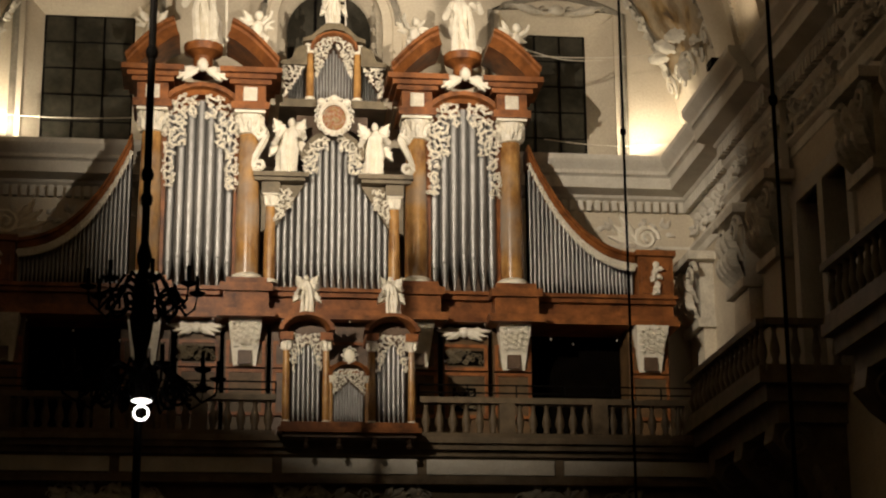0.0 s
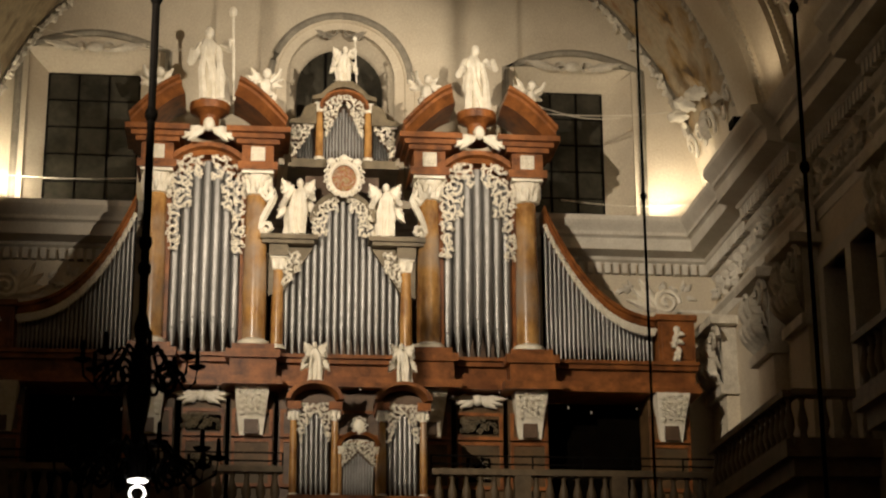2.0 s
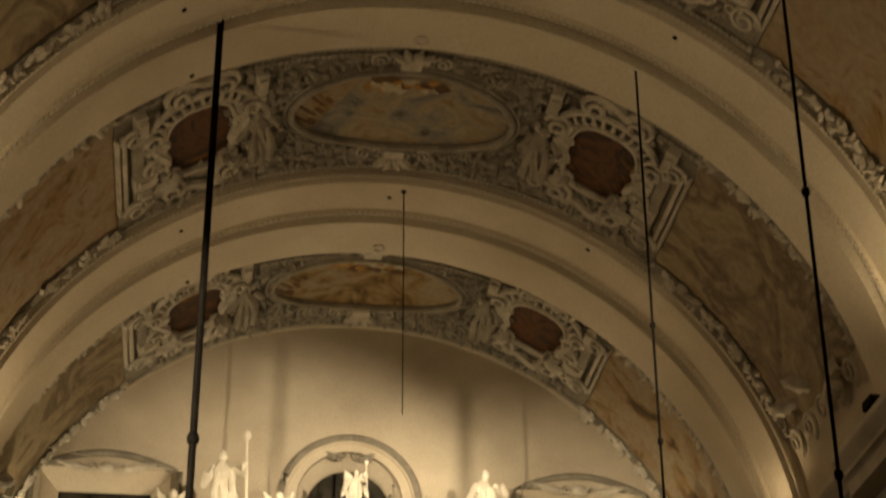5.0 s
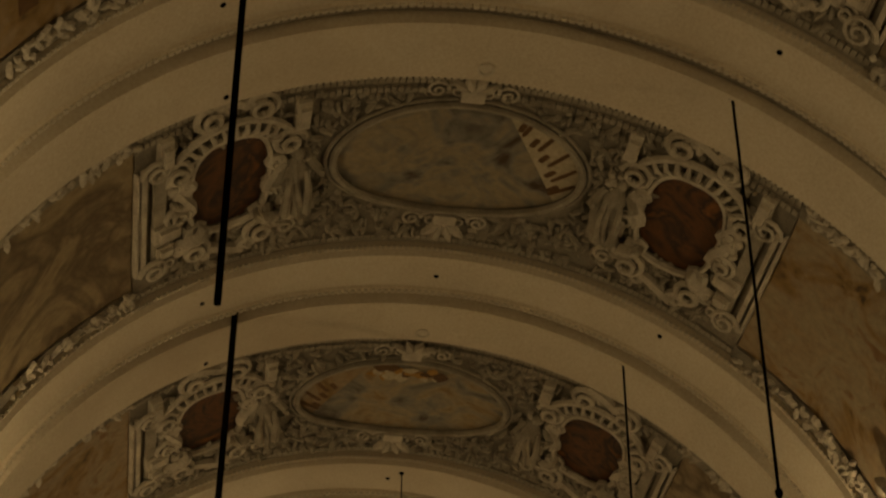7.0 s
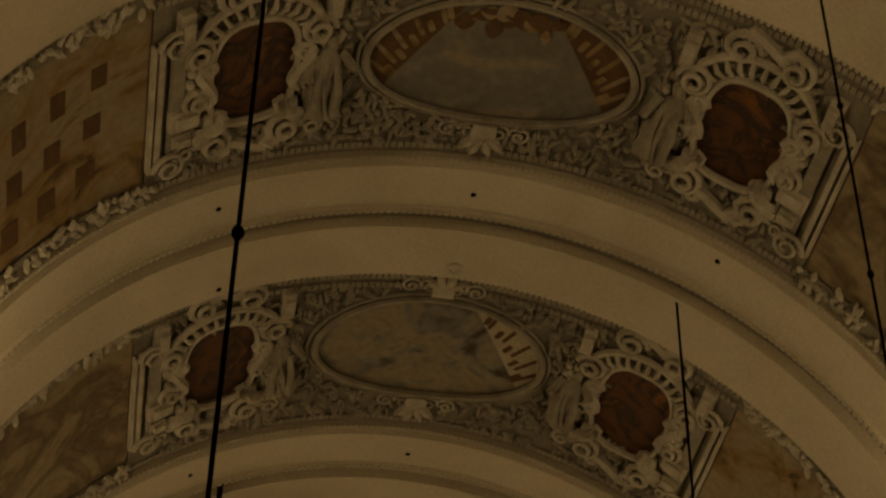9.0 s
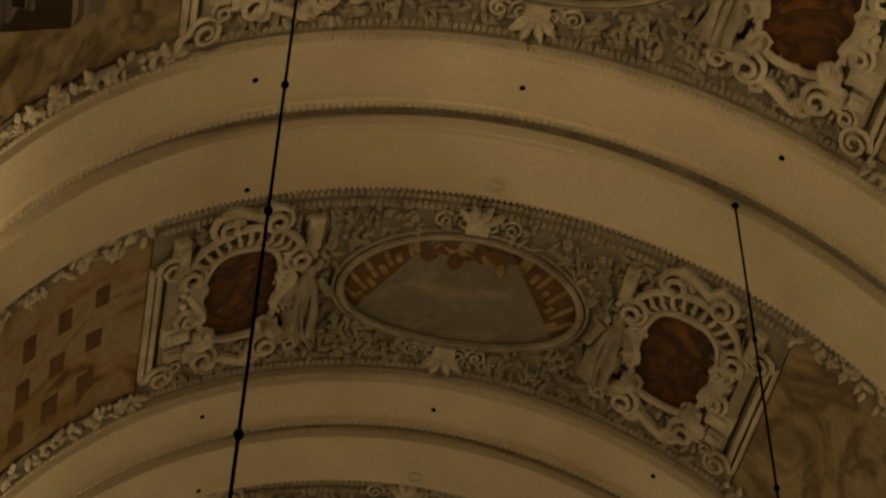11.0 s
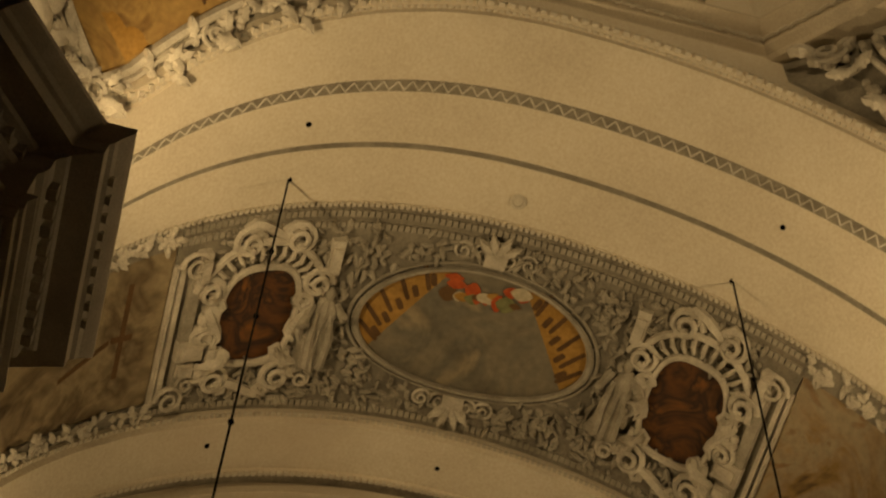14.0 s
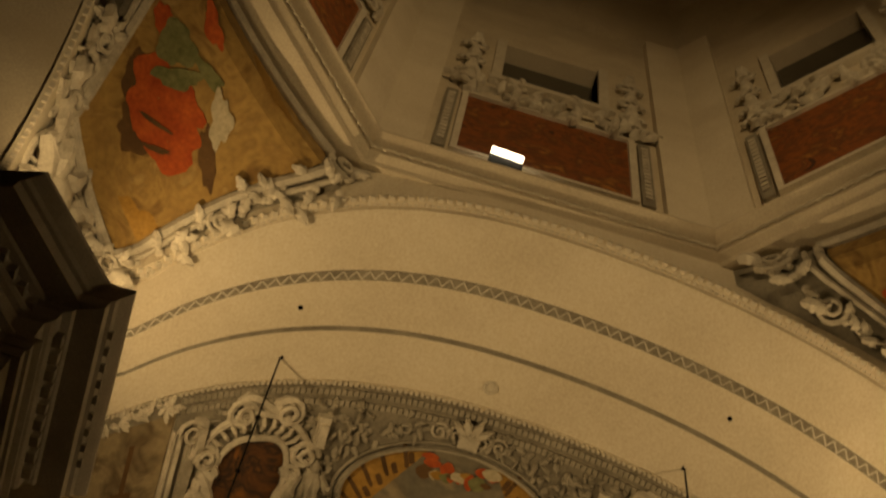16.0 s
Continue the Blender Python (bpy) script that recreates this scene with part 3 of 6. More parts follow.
FR_CART = fresco("red_brown_cartouche_painting", [(0.010, 0.005, 0.002), (0.12, 0.043, 0.008), (0.026, 0.010, 0.003), (0.23, 0.088, 0.016)], 0.8)
FR_PANEL = fresco("ochre_side_painting", [UMBER, OCHRE, (0.30, 0.22, 0.13), CREAM, (0.22, 0.12, 0.05)], 0.55)
FR_PANEL2 = fresco("pale_side_painting", [(0.24, 0.18, 0.098), (0.31, 0.245, 0.145), (0.13, 0.09, 0.045), (0.28, 0.22, 0.135)], 0.45)
FR_CREST = fresco("painted_shield", [RUST, CREAM, RUST, OCHRE, CREAM], 5.0)
FR_PEND = fresco("ochre_pendentive_painting", [(0.20, 0.11, 0.035), (0.38, 0.24, 0.08), (0.30, 0.18, 0.06), (0.44, 0.30, 0.12)], 0.8)
FR_GOLD = material("ochre_painted_architecture", (0.32, 0.17, 0.035), (0.44, 0.25, 0.07), 1.5, 0.7, 0, 0.05, 12)
FR_DARK = material("umber_painted_shadow", (0.08, 0.04, 0.015), (0.15, 0.08, 0.03), 2.0, 0.7, 0, 0.05, 12)
FR_RED = material("vermilion_painted_cloth", (0.34, 0.05, 0.015), (0.52, 0.11, 0.03), 3.0, 0.7, 0, 0.05, 12)
FR_GREEN = material("olive_green_painted_cloth", (0.12, 0.13, 0.05), (0.22, 0.22, 0.10), 3.0, 0.7, 0, 0.05, 12)
FR_PALE = material("pale_painted_cloth", (0.42, 0.36, 0.24), (0.52, 0.46, 0.33), 3.0, 0.7, 0, 0.05, 12)
FR_DRUM = fresco("red_brown_drum_painting", [(0.045, 0.014, 0.005), (0.25, 0.07, 0.014), (0.12, 0.036, 0.01), (0.36, 0.15, 0.035)], 1.1)


# ---- transverse ribs of the vault, with a sunk middle and beaded edges ----
def vault_rib(y0, y1, label, cuts, deep=True):
    t = thing("vault_rib", label, "vault rib", kind="structure")
    d = 0.28 if deep else 0.14
    prof = [(y0, R + 0.05), (y0, R - d * 0.5), (y0 + 0.08, R - d * 0.6), (y0 + 0.12, R - d)]
    for c in cuts:
        if not deep:
            prof += [(c - 0.1, R - d), (c - 0.09, R - d - 0.05), (c - 0.03, R - d - 0.05), (c - 0.02, R - d + 0.03), (c + 0.03, R - d + 0.03), (c + 0.04, R - d - 0.03), (c + 0.08, R - d)]
            continue
        prof += [(c - 0.34, R - d), (c - 0.32, R - d - 0.06), (c - 0.22, R - d - 0.06), (c - 0.20, R - 0.06), (c + 0.16, R - 0.06), (c + 0.18, R - d - 0.05), (c + 0.26, R - d - 0.05), (c + 0.28, R - d)]
    prof += [(y1 - 0.12, R - d), (y1 - 0.08, R - d * 0.6), (y1, R - d * 0.5), (y1, R + 0.05)]
    bm = bmesh.new()
    arc_sweep(bm, prof, -88, 88, 88)
    part("band", bm, BAND, t, "", True)
    for c in cuts if deep else ():
        bm = bmesh.new()
        for i in range(190):
            m = on_vault(-85 + 170 * i / 189, c - 0.27, d + 0.05)
            box(bm, -0.04, 0.04, -0.045, 0.03, 0, 0.05, m)
        tagged(part("bead_moulding", bm, MOULD, t, "small grey plaster beads"), kind="stuff")
    # groove strip in the dark ground grey, painting in the recess's shade
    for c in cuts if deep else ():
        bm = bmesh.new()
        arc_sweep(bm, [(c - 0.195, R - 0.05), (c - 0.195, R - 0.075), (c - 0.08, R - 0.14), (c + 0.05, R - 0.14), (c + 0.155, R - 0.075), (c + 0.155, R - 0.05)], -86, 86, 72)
        part("groove_shade_moulding", bm, GREYSTUCCO, t, "moulding sunk between the bands, greyed for the groove's shade", True)
    for yy in (y0 + 0.02, y1 - 0.02):
        bm = bmesh.new()
        for i in range(230):
            box(bm, -0.032, 0.032, -0.04, 0.04, 0, 0.045, on_vault(-85 + 170 * i / 229, yy, d * 0.5))
        tagged(part("bead_moulding", bm, MOULD, t, "small grey plaster beads"), kind="stuff")
    # raised black discs stand in for the dark inside the holes
    bm = bmesh.new()
    for phi, c in ((-31, y0 + 0.6), (-29.8, y1 - 0.3), (31, y0 + 0.35), (0.5, y0 + 0.7)) if deep else ((-27.2, 8.7), (31.5, 8.62)):
        lathe(bm, [(0.05, 0), (0.05, 0.012)], 10, on_vault(phi, c, d))
    part("vent_hole", bm, BLACK, t, "small round hole drawn as a black disc")
    bm = bmesh.new()
    lathe(bm, [(0.13, 0.0), (0.15, 0.03), (0.10, 0.04), (0.09, 0.015)], 16, on_vault(0.5, y1 - 0.4 if deep else 9.9, d))
    part("vent_ring", bm, MOULD, t, "", True)
    return t


for k in range(4):
    y0, y1 = FIELDS[k + 1][1], FIELDS[k][0]
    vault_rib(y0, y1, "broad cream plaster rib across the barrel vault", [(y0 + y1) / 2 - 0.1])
vault_rib(YC - 0.1, FIELDS[4][0], "wide cream arch between nave and crossing", [], False)
# flat grey strips: the dark of recessed lines is put into their colour
for ya, yb in ((7.91, 8.13), (9.14, 9.24)):
    bm = bmesh.new()
    arc_sweep(bm, [(ya, R - 0.10), (ya, R - 0.150), (yb, R - 0.150), (yb, R - 0.10)], -84, 84, 80)
    obj("arch_shade_band", bm, GREYSTUCCO, None, "narrow band across the crossing arch, greyed for a recess's shade", True, "moulding", "structure")
bm = bmesh.new()
for i in range(92):
    a = -80 + 160 * i / 91
    for sgn in (-1, 1):
        tube(bm, [on_vault(a + 0.85 * sgn, 7.94, 0.153).translation, on_vault(a, 8.10, 0.158).translation], 0.016, 4)
tagged(obj("zigzag_moulding", bm, LIME, None, "grey zigzag plaster moulding on the crossing arch", False, "moulding"), kind="stuff")


# ---- stuccoed and painted fields between the ribs ----
def patch(bm, phi0, phi1, y0, y1, inset, n=24, k=4):
    rings = [[on_vault(phi0 + (phi1 - phi0) * i / n, y0 + (y1 - y0) * j / k, inset).translation for j in range(k + 1)] for i in range(n + 1)]
    return grid(bm, rings)


def disc_on_vault(bm, phi, y, rx, ry, inset, power=2.0, n=40):
    """A superellipse laid on the curve of the vault; rx in metres along the arc."""
    deg = 180 / math.pi / R
    rings = []
    for q in (0.001, 0.35, 0.7, 1.0):
        ring = []
        for i in range(n):
            a = 2 * math.pi * i / n
            c, s = math.cos(a), math.sin(a)
            u, v = math.copysign(abs(c) ** (2 / power), c) * rx * q, math.copysign(abs(s) ** (2 / power), s) * ry * q
            ring.append(on_vault(phi + u * deg, y + v, inset).translation)
        rings.append(ring)
    return grid(bm, rings, close_u=True)


def rim_on_vault(bm, phi, y, rx, ry, inset, r=0.08, power=2.0, n=48, flat=1.0):
    deg = 180 / math.pi / R
    rings = []
    for i in range(n):
        a = 2 * math.pi * i / n
        c, s = math.cos(a), math.sin(a)
        u, v = math.copysign(abs(c) ** (2 / power), c), math.copysign(abs(s) ** (2 / power), s)
        ring = []
        for j in range(6):
            b = 2 * math.pi * j / 6
            q = 1 + r * math.cos(b) / max(rx, ry)
            ring.append(on_vault(phi + u * rx * q * deg, y + v * ry * q, inset + r * flat * math.sin(b)).translation)
        rings.append(ring)
    return grid(bm, rings, close_u=True, close_v=True)


def stucco_field(y0, y1, k):
    yc, ln = (y0 + y1) / 2, y1 - y0
    rnd = random.Random(11 + k)
    t = thing("stucco_field", "vault field of pale stucco scrollwork framing painted ovals", "stucco ceiling", group="vault fields")
    bm = bmesh.new()
    patch(bm, -40, 40, y0 + 0.02, y1 - 0.02, 0.03, 60, 4)
    part("ground", bm, GREYSTUCCO, t, "rough grey stucco ground")
    yo, ov, ycart, ys0, ys1 = INSETS[k]
    sy = ov / 1.25
    bm = bmesh.new()
    disc_on_vault(bm, 0, yo, 2.2, ov, 0.05)
    oval = part("oval_painting", bm, FR_OVAL[k], t, "faded painted oval of buildings and sky")
    bm = bmesh.new()
    rim_on_vault(bm, 0, yo, 2.25, ov + 0.04, 0.12, 0.075)
    rim_on_vault(bm, 0, yo, 2.38, ov + 0.16, 0.08, 0.04)
    part("oval_frame", bm, LOWRELIEF, t, "pale moulded oval frame", True)
    # painted walls and windows inside the oval
    deg = 180 / math.pi / R
    for sd in ((-1, 1) if k in (3, 4) else (1,) if k == 2 else (-1,)):
        bm = bmesh.new()
        a0, a1 = 148, 252
        pts = [(2.18 * math.cos(radians(a0 + (a1 - a0) * i / 18)), (ov - 0.02) * math.sin(radians(a0 + (a1 - a0) * i / 18))) for i in range(19)]
        inner = [(pts[0][0] + (pts[-1][0] - pts[0][0]) * i / 18, pts[0][1] + (pts[-1][1] - pts[0][1]) * i / 18) for i in range(19)]
        grid(bm, [[on_vault(-sd * (p[0] * (1 - f) + q[0] * f) * deg, yo + p[1] * (1 - f) + q[1] * f, 0.058).translation for f in (0, 0.5, 1)] for p, q in zip(pts, inner)])
        part("painted_wall", bm, {4: FR_GOLD, 3: FR_DARK, 2: FR_PALE}.get(k, FR_PANEL), oval, "painted palace front in steep perspective")
        for r in range(2):
            for c in range(5 if k > 1 else 3):
                bm = bmesh.new()
                f = (c + 0.7) / 5.6
                u = pts[3 + 3 * c][0] * (0.62 - 0.34 * r) + inner[3 + 3 * c][0] * (0.38 + 0.34 * r)
                v = pts[3 + 3 * c][1] * (0.62 - 0.34 * r) + inner[3 + 3 * c][1] * (0.38 + 0.34 * r)
                disc_on_vault(bm, -sd * u * deg, yo + v, 0.045 + 0.012 * r, 0.30 - 0.17 * r, 0.066, 5.0, 12)
                m4 = on_vault(-sd * u * deg, yo + v)
                bmesh.ops.rotate(bm, cent=m4.translation, matrix=Matrix.Rotation(math.atan2(sd * u, 2.2 - v), 3, m4.to_3x3() @ Vector((0, 0, 1))), verts=bm.verts)
                part("painted_window", bm, FR_PANEL if k == 3 else FR_DARK, oval, "painted window opening")
    if k in (0, 1, 3, 4):
        for i in range(18):
            bm = bmesh.new()
            disc_on_vault(bm, -4.6 + 0.55 * i + rnd.uniform(-0.4, 0.4), yo - 0.80 + rnd.uniform(-0.24, 0.16), rnd.uniform(0.08, 0.24), rnd.uniform(0.07, 0.2), 0.07 + 0.0015 * i, rnd.choice((1.2, 1.5, 2.6)), 10)
            part("painted_drapery", bm, (FR_RED, FR_DARK, FR_RED, FR_PALE, FR_GOLD, FR_RED, FR_GREEN)[i % 7] if k == 4 else (FR_DARK, FR_PANEL, FR_DARK)[i % 3] if k == 3 else (FR_GOLD, FR_PALE, FR_DARK)[i % 3], oval, "patch of painted drapery")
    for s in (-1, 1):
        pc = s * 28
        bm = bmesh.new()
        disc_on_vault(bm, pc, ycart, 0.70, 1.02 * sy, 0.05, 3.0)
        part("cartouche_painting", bm, FR_CART, t, "small dark red-brown rounded painting")
        bm = bmesh.new()
        rim_on_vault(bm, pc, ycart, 0.75, 1.07 * sy, 0.12, 0.075, 3.0)
        part("cartouche_frame", bm, STUCCO, t, "", True)
        bm = bmesh.new()
        shell_fan(bm, on_vault(pc, ycart - 0.42 * sy, 0.13), 1.12, 0.80, 2, 178, 15)
        part("shell_hood", bm, STUCCO, t, "ribbed stucco shell hood", True)
        for q, (du, dv, sz, hd) in enumerate(((-0.48, -1.72, 0.32, 1), (0.48, -1.72, 0.32, -1), (-1.02, -0.72, 0.30, -1), (1.02, -0.72, 0.30, 1), (-0.62, 1.38, 0.32, -1), (0.62, 1.38, 0.32, 1), (-1.0, 0.35, 0.26, 1), (1.0, 0.35, 0.26, -1), (-1.15, 1.45, 0.2, 1), (1.15, 1.45, 0.2, -1))):
            bm = bmesh.new()
            volute(bm, on_vault(pc + du * 6.74, ycart + dv * 0.98 * sy, 0.05), sz, 1.9, hd, 0.24, 1.1)
            part("volute", bm, STUCCO, t, "", True)
        for q, (du, dv, rot, lg) in enumerate(((-0.85, 0.0, 90, 1.0), (0.85, 0.0, 90, 1.0), (-0.75, 1.0, 50, 0.8), (0.75, 1.0, 130, 0.8), (0.0, -1.85, 0, 1.1), (0.0, 1.62, 0, 1.2))):
            bm = bmesh.new()
            s_scroll(bm, on_vault(pc + du * 6.74, ycart + dv * sy, 0.06) @ pose(0, 0, 0, 0, 0, rot), lg, 0.34, 0.105, 1 if du < 0 else -1)
            part("scroll", bm, STUCCO, t, "", True)
        for du, dv, w, hh in ((-1.18, 0.62, 0.26, 0.2), (1.18, 0.62, 0.26, 0.2), (-1.22, 1.05, 0.16, 0.13), (1.22, 1.05, 0.16, 0.13), (-1.25, -1.25, 0.12, 0.34), (1.25, -1.25, 0.12, 0.34)):
            bm = bmesh.new()
            m = on_vault(pc + du * 6.74, ycart + dv * sy, 0.03)
            box(bm, -w, w, -hh, hh, 0, 0.16, m)
            box(bm, -w * 0.7, w * 0.7, -hh * 0.6, hh * 0.6, 0.16, 0.24, m)
            part("carved_block", bm, STUCCO, t, "square stucco bracket block")
        for du in (-0.95, 0.95):
            bm = bmesh.new()
            for q in range(16):
                ball(bm, on_vault(pc + (du * (1.35 if du * s < 0 else 1.0) + rnd.uniform(-0.17, 0.17)) * 6.74, ycart + (-0.1 + rnd.uniform(-0.45, 0.5)) * sy, 0.12), 0.09, 0.09, 0.10, 6, 4)
            part("fruit_swag", bm, STUCCO, t, "bunch of round stucco fruit", True)
        for sg in (-1, 1):
            bm = bmesh.new()
            for q in range(4):
                leaf(bm, on_vault(pc + sg * (0.75 + 0.1 * q) * 6.74, ycart + (1.25 - 0.06 * q) * sy, 0.10) @ pose(0, 0, 0, 0, 0, 90 + sg * (18 + 16 * q)), 0.62, 0.09, 0.3, 2)
            part("curling_leaf", bm, STUCCO, t, "", True)
        # carved half figures between oval and cartouche
        bm = bmesh.new()
        figure(bm, on_vault(s * 19.6, yo + 1.15, 0.16) @ pose(0, 0, 0, -90, 0, 0) @ Matrix.Diagonal((0.95, 0.9, 1, 1)), 1.75, False, 0.6, False, k + (s > 0))
        part("carved_figure", bm, LOWRELIEF, t, "", True)
        # fluted strip that closes the field
        for c, w in ((36.9, 0.22), (39.0, 0.09), (39.9, 0.05)):
            bm = bmesh.new()
            dphi = w * 3.37
            grid(bm, [[on_vault(s * (c - dphi), y, 0.02).translation, on_vault(s * (c - dphi), y, 0.14).translation, on_vault(s * (c + dphi), y, 0.14).translation, on_vault(s * (c + dphi), y, 0.02).translation] for y in (ys0, (ys0 + ys1) / 2, ys1)], close_u=True, caps=True)
            part("pilaster_strip", bm, LOWRELIEF if c < 38 else STUCCO, t)
        for yy in (ys0 + 0.05, ys1 - 0.05):
            bm = bmesh.new()
            volute(bm, on_vault(s * 37.6, yy, 0.14), 0.3, 1.8, s)
            part("volute", bm, STUCCO, t, "", True)
        # painted side panel and its border
        bm = bmesh.new()
        patch(bm, s * 40.2, s * 71, y0 + 0.5, y1 - 0.4, 0.035, 20, 4)
        part("side_painting", bm, FR_PANEL if (k + (s > 0)) % 2 else FR_PANEL2, t, "faded ochre wall painting")
        for a, b2 in ((y0, y0 + 0.5), (y1 - 0.4, y1)):
            bm = bmesh.new()
            patch(bm, s * 40, s * 71, a + 0.02, b2 - 0.02, 0.07, 24, 2)
            part("border", bm, GREYSTUCCO, t)
        if k == 3 and s < 0:
            for r in range(3):
                for c in range(3):
                    bm = bmesh.new()
                    box(bm, -0.12 - 0.04 * r, 0.16, -0.2, 0.22 + 0.06 * c, 0, 0.006, on_vault(-46.5 - 5.2 * c - 0.6 * r, yc - 0.9 + 0.95 * r + 0.16 * c, 0.04))
                    part("painted_window", bm, FR_DARK, t, "dark painted window")
        if k == 4 and s < 0:
            bm = bmesh.new()
            for mm, lx, ly in ((on_vault(-45.5, 12.6, 0.04), 0.05, 0.95), (on_vault(-45.5, 12.75, 0.042), 0.22, 0.06), (on_vault(-50.5, 13.0, 0.044) @ pose(0, 0, 0, 0, 0, 28), 0.95, 0.05)):
                box(bm, -lx, lx, -ly, ly, 0, 0.006, mm)
            part("painted_crosses", bm, FR_DARK, t, "dark painted wooden crosses")
        bm = bmesh.new()
        for i in range(150):
            side = rnd.choice((y0 + 0.25, y1 - 0.2))
            leaf(bm, on_vault(s * rnd.uniform(40, 71), side + rnd.uniform(-0.12, 0.12), 0.06) @ pose(0, 0, 0, 0, 0, rnd.uniform(0, 360)), rnd.uniform(0.14, 0.3), 0.07, 0.08, 2)
        tagged(part("border_foliage", bm, STUCCO, t, "small stucco leaves along the border"), kind="stuff")
        bm = bmesh.new()
        for q in range(5):
            leaf(bm, on_vault(s * 70, yc, 0.1) @ pose(rnd.uniform(-0.3, 0.3), rnd.uniform(-1.6, 1.6), 0, 0, 0, rnd.uniform(0, 360)), 0.7, 0.2, 0.3, 3)
            volute(bm, on_vault(s * 73, yc - 1.6 + 0.8 * q, 0.1), 0.3, 1.6, s)
        part("corner_scrollwork", bm, STUCCO, t, "", True)
    for yy, sg in ((yo - ov - 0.38, 1), (yo + ov + 0.34, -1)):
        for du, hd in ((-0.62, 1), (-0.25, -1), (0.25, 1), (0.62, -1)):
            bm = bmesh.new()
            volute(bm, on_vault(du * 6.74, yy, 0.06), 0.2, 1.6, hd)
            part("volute", bm, STUCCO, t, "", True)
        bm = bmesh.new()
        for a in (-50, -20, 20, 50):
            leaf(bm, on_vault(0, yy, 0.1) @ pose(0, 0, 0, 0, 0, 90 * sg + a), 0.5, 0.12, 0.15, 3)
        box(bm, -0.2, 0.2, -0.2, 0.2, 0, 0.14, on_vault(0, yy, 0.05))
        part("keystone_bracket", bm, STUCCO, t, "", True)
    # coffer beads and foliage that fill the ground
    bm = bmesh.new()
    for row, yy in enumerate((y0 + 0.18, y0 + 0.42, y1 - 0.2)):
        for i in range(100):
            box(bm, -0.045, 0.045, -0.06, 0.06, 0, 0.06, on_vault(-39.5 + 79 * i / 99, yy, 0.03))
    tagged(part("bead_rows", bm, LOWRELIEF, t, "rows of small stucco beads"), kind="stuff")
    bm = bmesh.new()
    n = 0
    while n < 1000:
        ph, yy = rnd.uniform(-35, 35), rnd.uniform(y0 + 0.5, y1 - 0.3)
        u, v = ph / 6.74, yy - yo
        if (u / 2.5) ** 2 + (v / (ov + 0.25)) ** 2 < 1 or (abs(abs(u) - 28 / 6.74) < 0.8 and abs(yy - ycart) < 1.1):
            continue
        leaf(bm, on_vault(ph, yy, 0.04) @ pose(0, 0, 0, 0, 0, rnd.uniform(0, 360)), rnd.uniform(0.12, 0.30), rnd.uniform(0.035, 0.085), rnd.uniform(0.03, 0.12), 1)
        n += 1
    tagged(part("ground_foliage", bm, LOWRELIEF, t, "low stucco leaves over the ground", True), kind="stuff")
    return t


for k, (a, b2) in enumerate(FIELDS):
    stucco_field(a, b2, k)


# ---- the organ gallery ----
GY = 41.5
t = thing("organ_gallery", "stone organ gallery with moulded cornice and balustrade", "gallery", kind="structure")
bm = bmesh.new()
box(bm, -R, R, GY + 0.1, YW, 18.9, 19.2)
part("gallery_floor", bm, STONE, t)
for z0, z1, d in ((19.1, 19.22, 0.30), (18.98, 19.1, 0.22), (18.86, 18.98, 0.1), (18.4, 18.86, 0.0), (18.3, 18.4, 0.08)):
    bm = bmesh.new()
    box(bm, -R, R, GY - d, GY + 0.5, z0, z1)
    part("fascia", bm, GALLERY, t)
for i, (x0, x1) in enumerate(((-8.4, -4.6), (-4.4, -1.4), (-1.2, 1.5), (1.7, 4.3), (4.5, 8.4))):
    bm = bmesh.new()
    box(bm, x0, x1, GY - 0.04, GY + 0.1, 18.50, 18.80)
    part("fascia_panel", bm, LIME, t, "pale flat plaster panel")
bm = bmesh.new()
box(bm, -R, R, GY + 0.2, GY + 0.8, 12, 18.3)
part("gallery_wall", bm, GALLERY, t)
bm = bmesh.new()
rnd = random.Random(5)
for cx, w in ((0.1, 3.2), (-4.6, 2.4), (4.8, 2.4)):
    for i in range(26):
        x = cx + rnd.uniform(-w / 2, w / 2)
        volute(bm, pose(x, GY + 0.18, 18.05 + rnd.uniform(-0.1, 0.1), 90, 0, 0), rnd.uniform(0.1, 0.18), 1.4, rnd.choice((-1, 1)))
        leaf(bm, pose(x, GY + 0.18, 18.05, 90, 0, 0) @ pose(0, 0, 0, 0, 0, rnd.uniform(0, 360)), 0.28, 0.1, 0.1, 2)
tagged(part("frieze_scrollwork", bm, STUCCO, t, "carved stucco scrolls below the gallery", True), kind="stuff")
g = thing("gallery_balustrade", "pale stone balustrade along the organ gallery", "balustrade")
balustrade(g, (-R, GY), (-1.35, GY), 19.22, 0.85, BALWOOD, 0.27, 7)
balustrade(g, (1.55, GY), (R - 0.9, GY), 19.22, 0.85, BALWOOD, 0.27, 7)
h = thing("hand_rail", "thin black iron rail above the balustrade", "railing")
for x0, x1 in ((-R, -1.35), (1.55, R - 0.9)):
    for z in (20.2, 20.36):
        bm = bmesh.new()
        tube(bm, [(x0, GY + 0.08, z), (x1, GY + 0.08, z)], 0.018, 6)
        part("bar", bm, IRON, h)
    for i in range(7):
        bm = bmesh.new()
        x = x0 + (x1 - x0) * i / 6
        tube(bm, [(x, GY + 0.08, 20.0), (x, GY + 0.08, 20.37)], 0.018, 6)
        part("upright", bm, IRON, h)


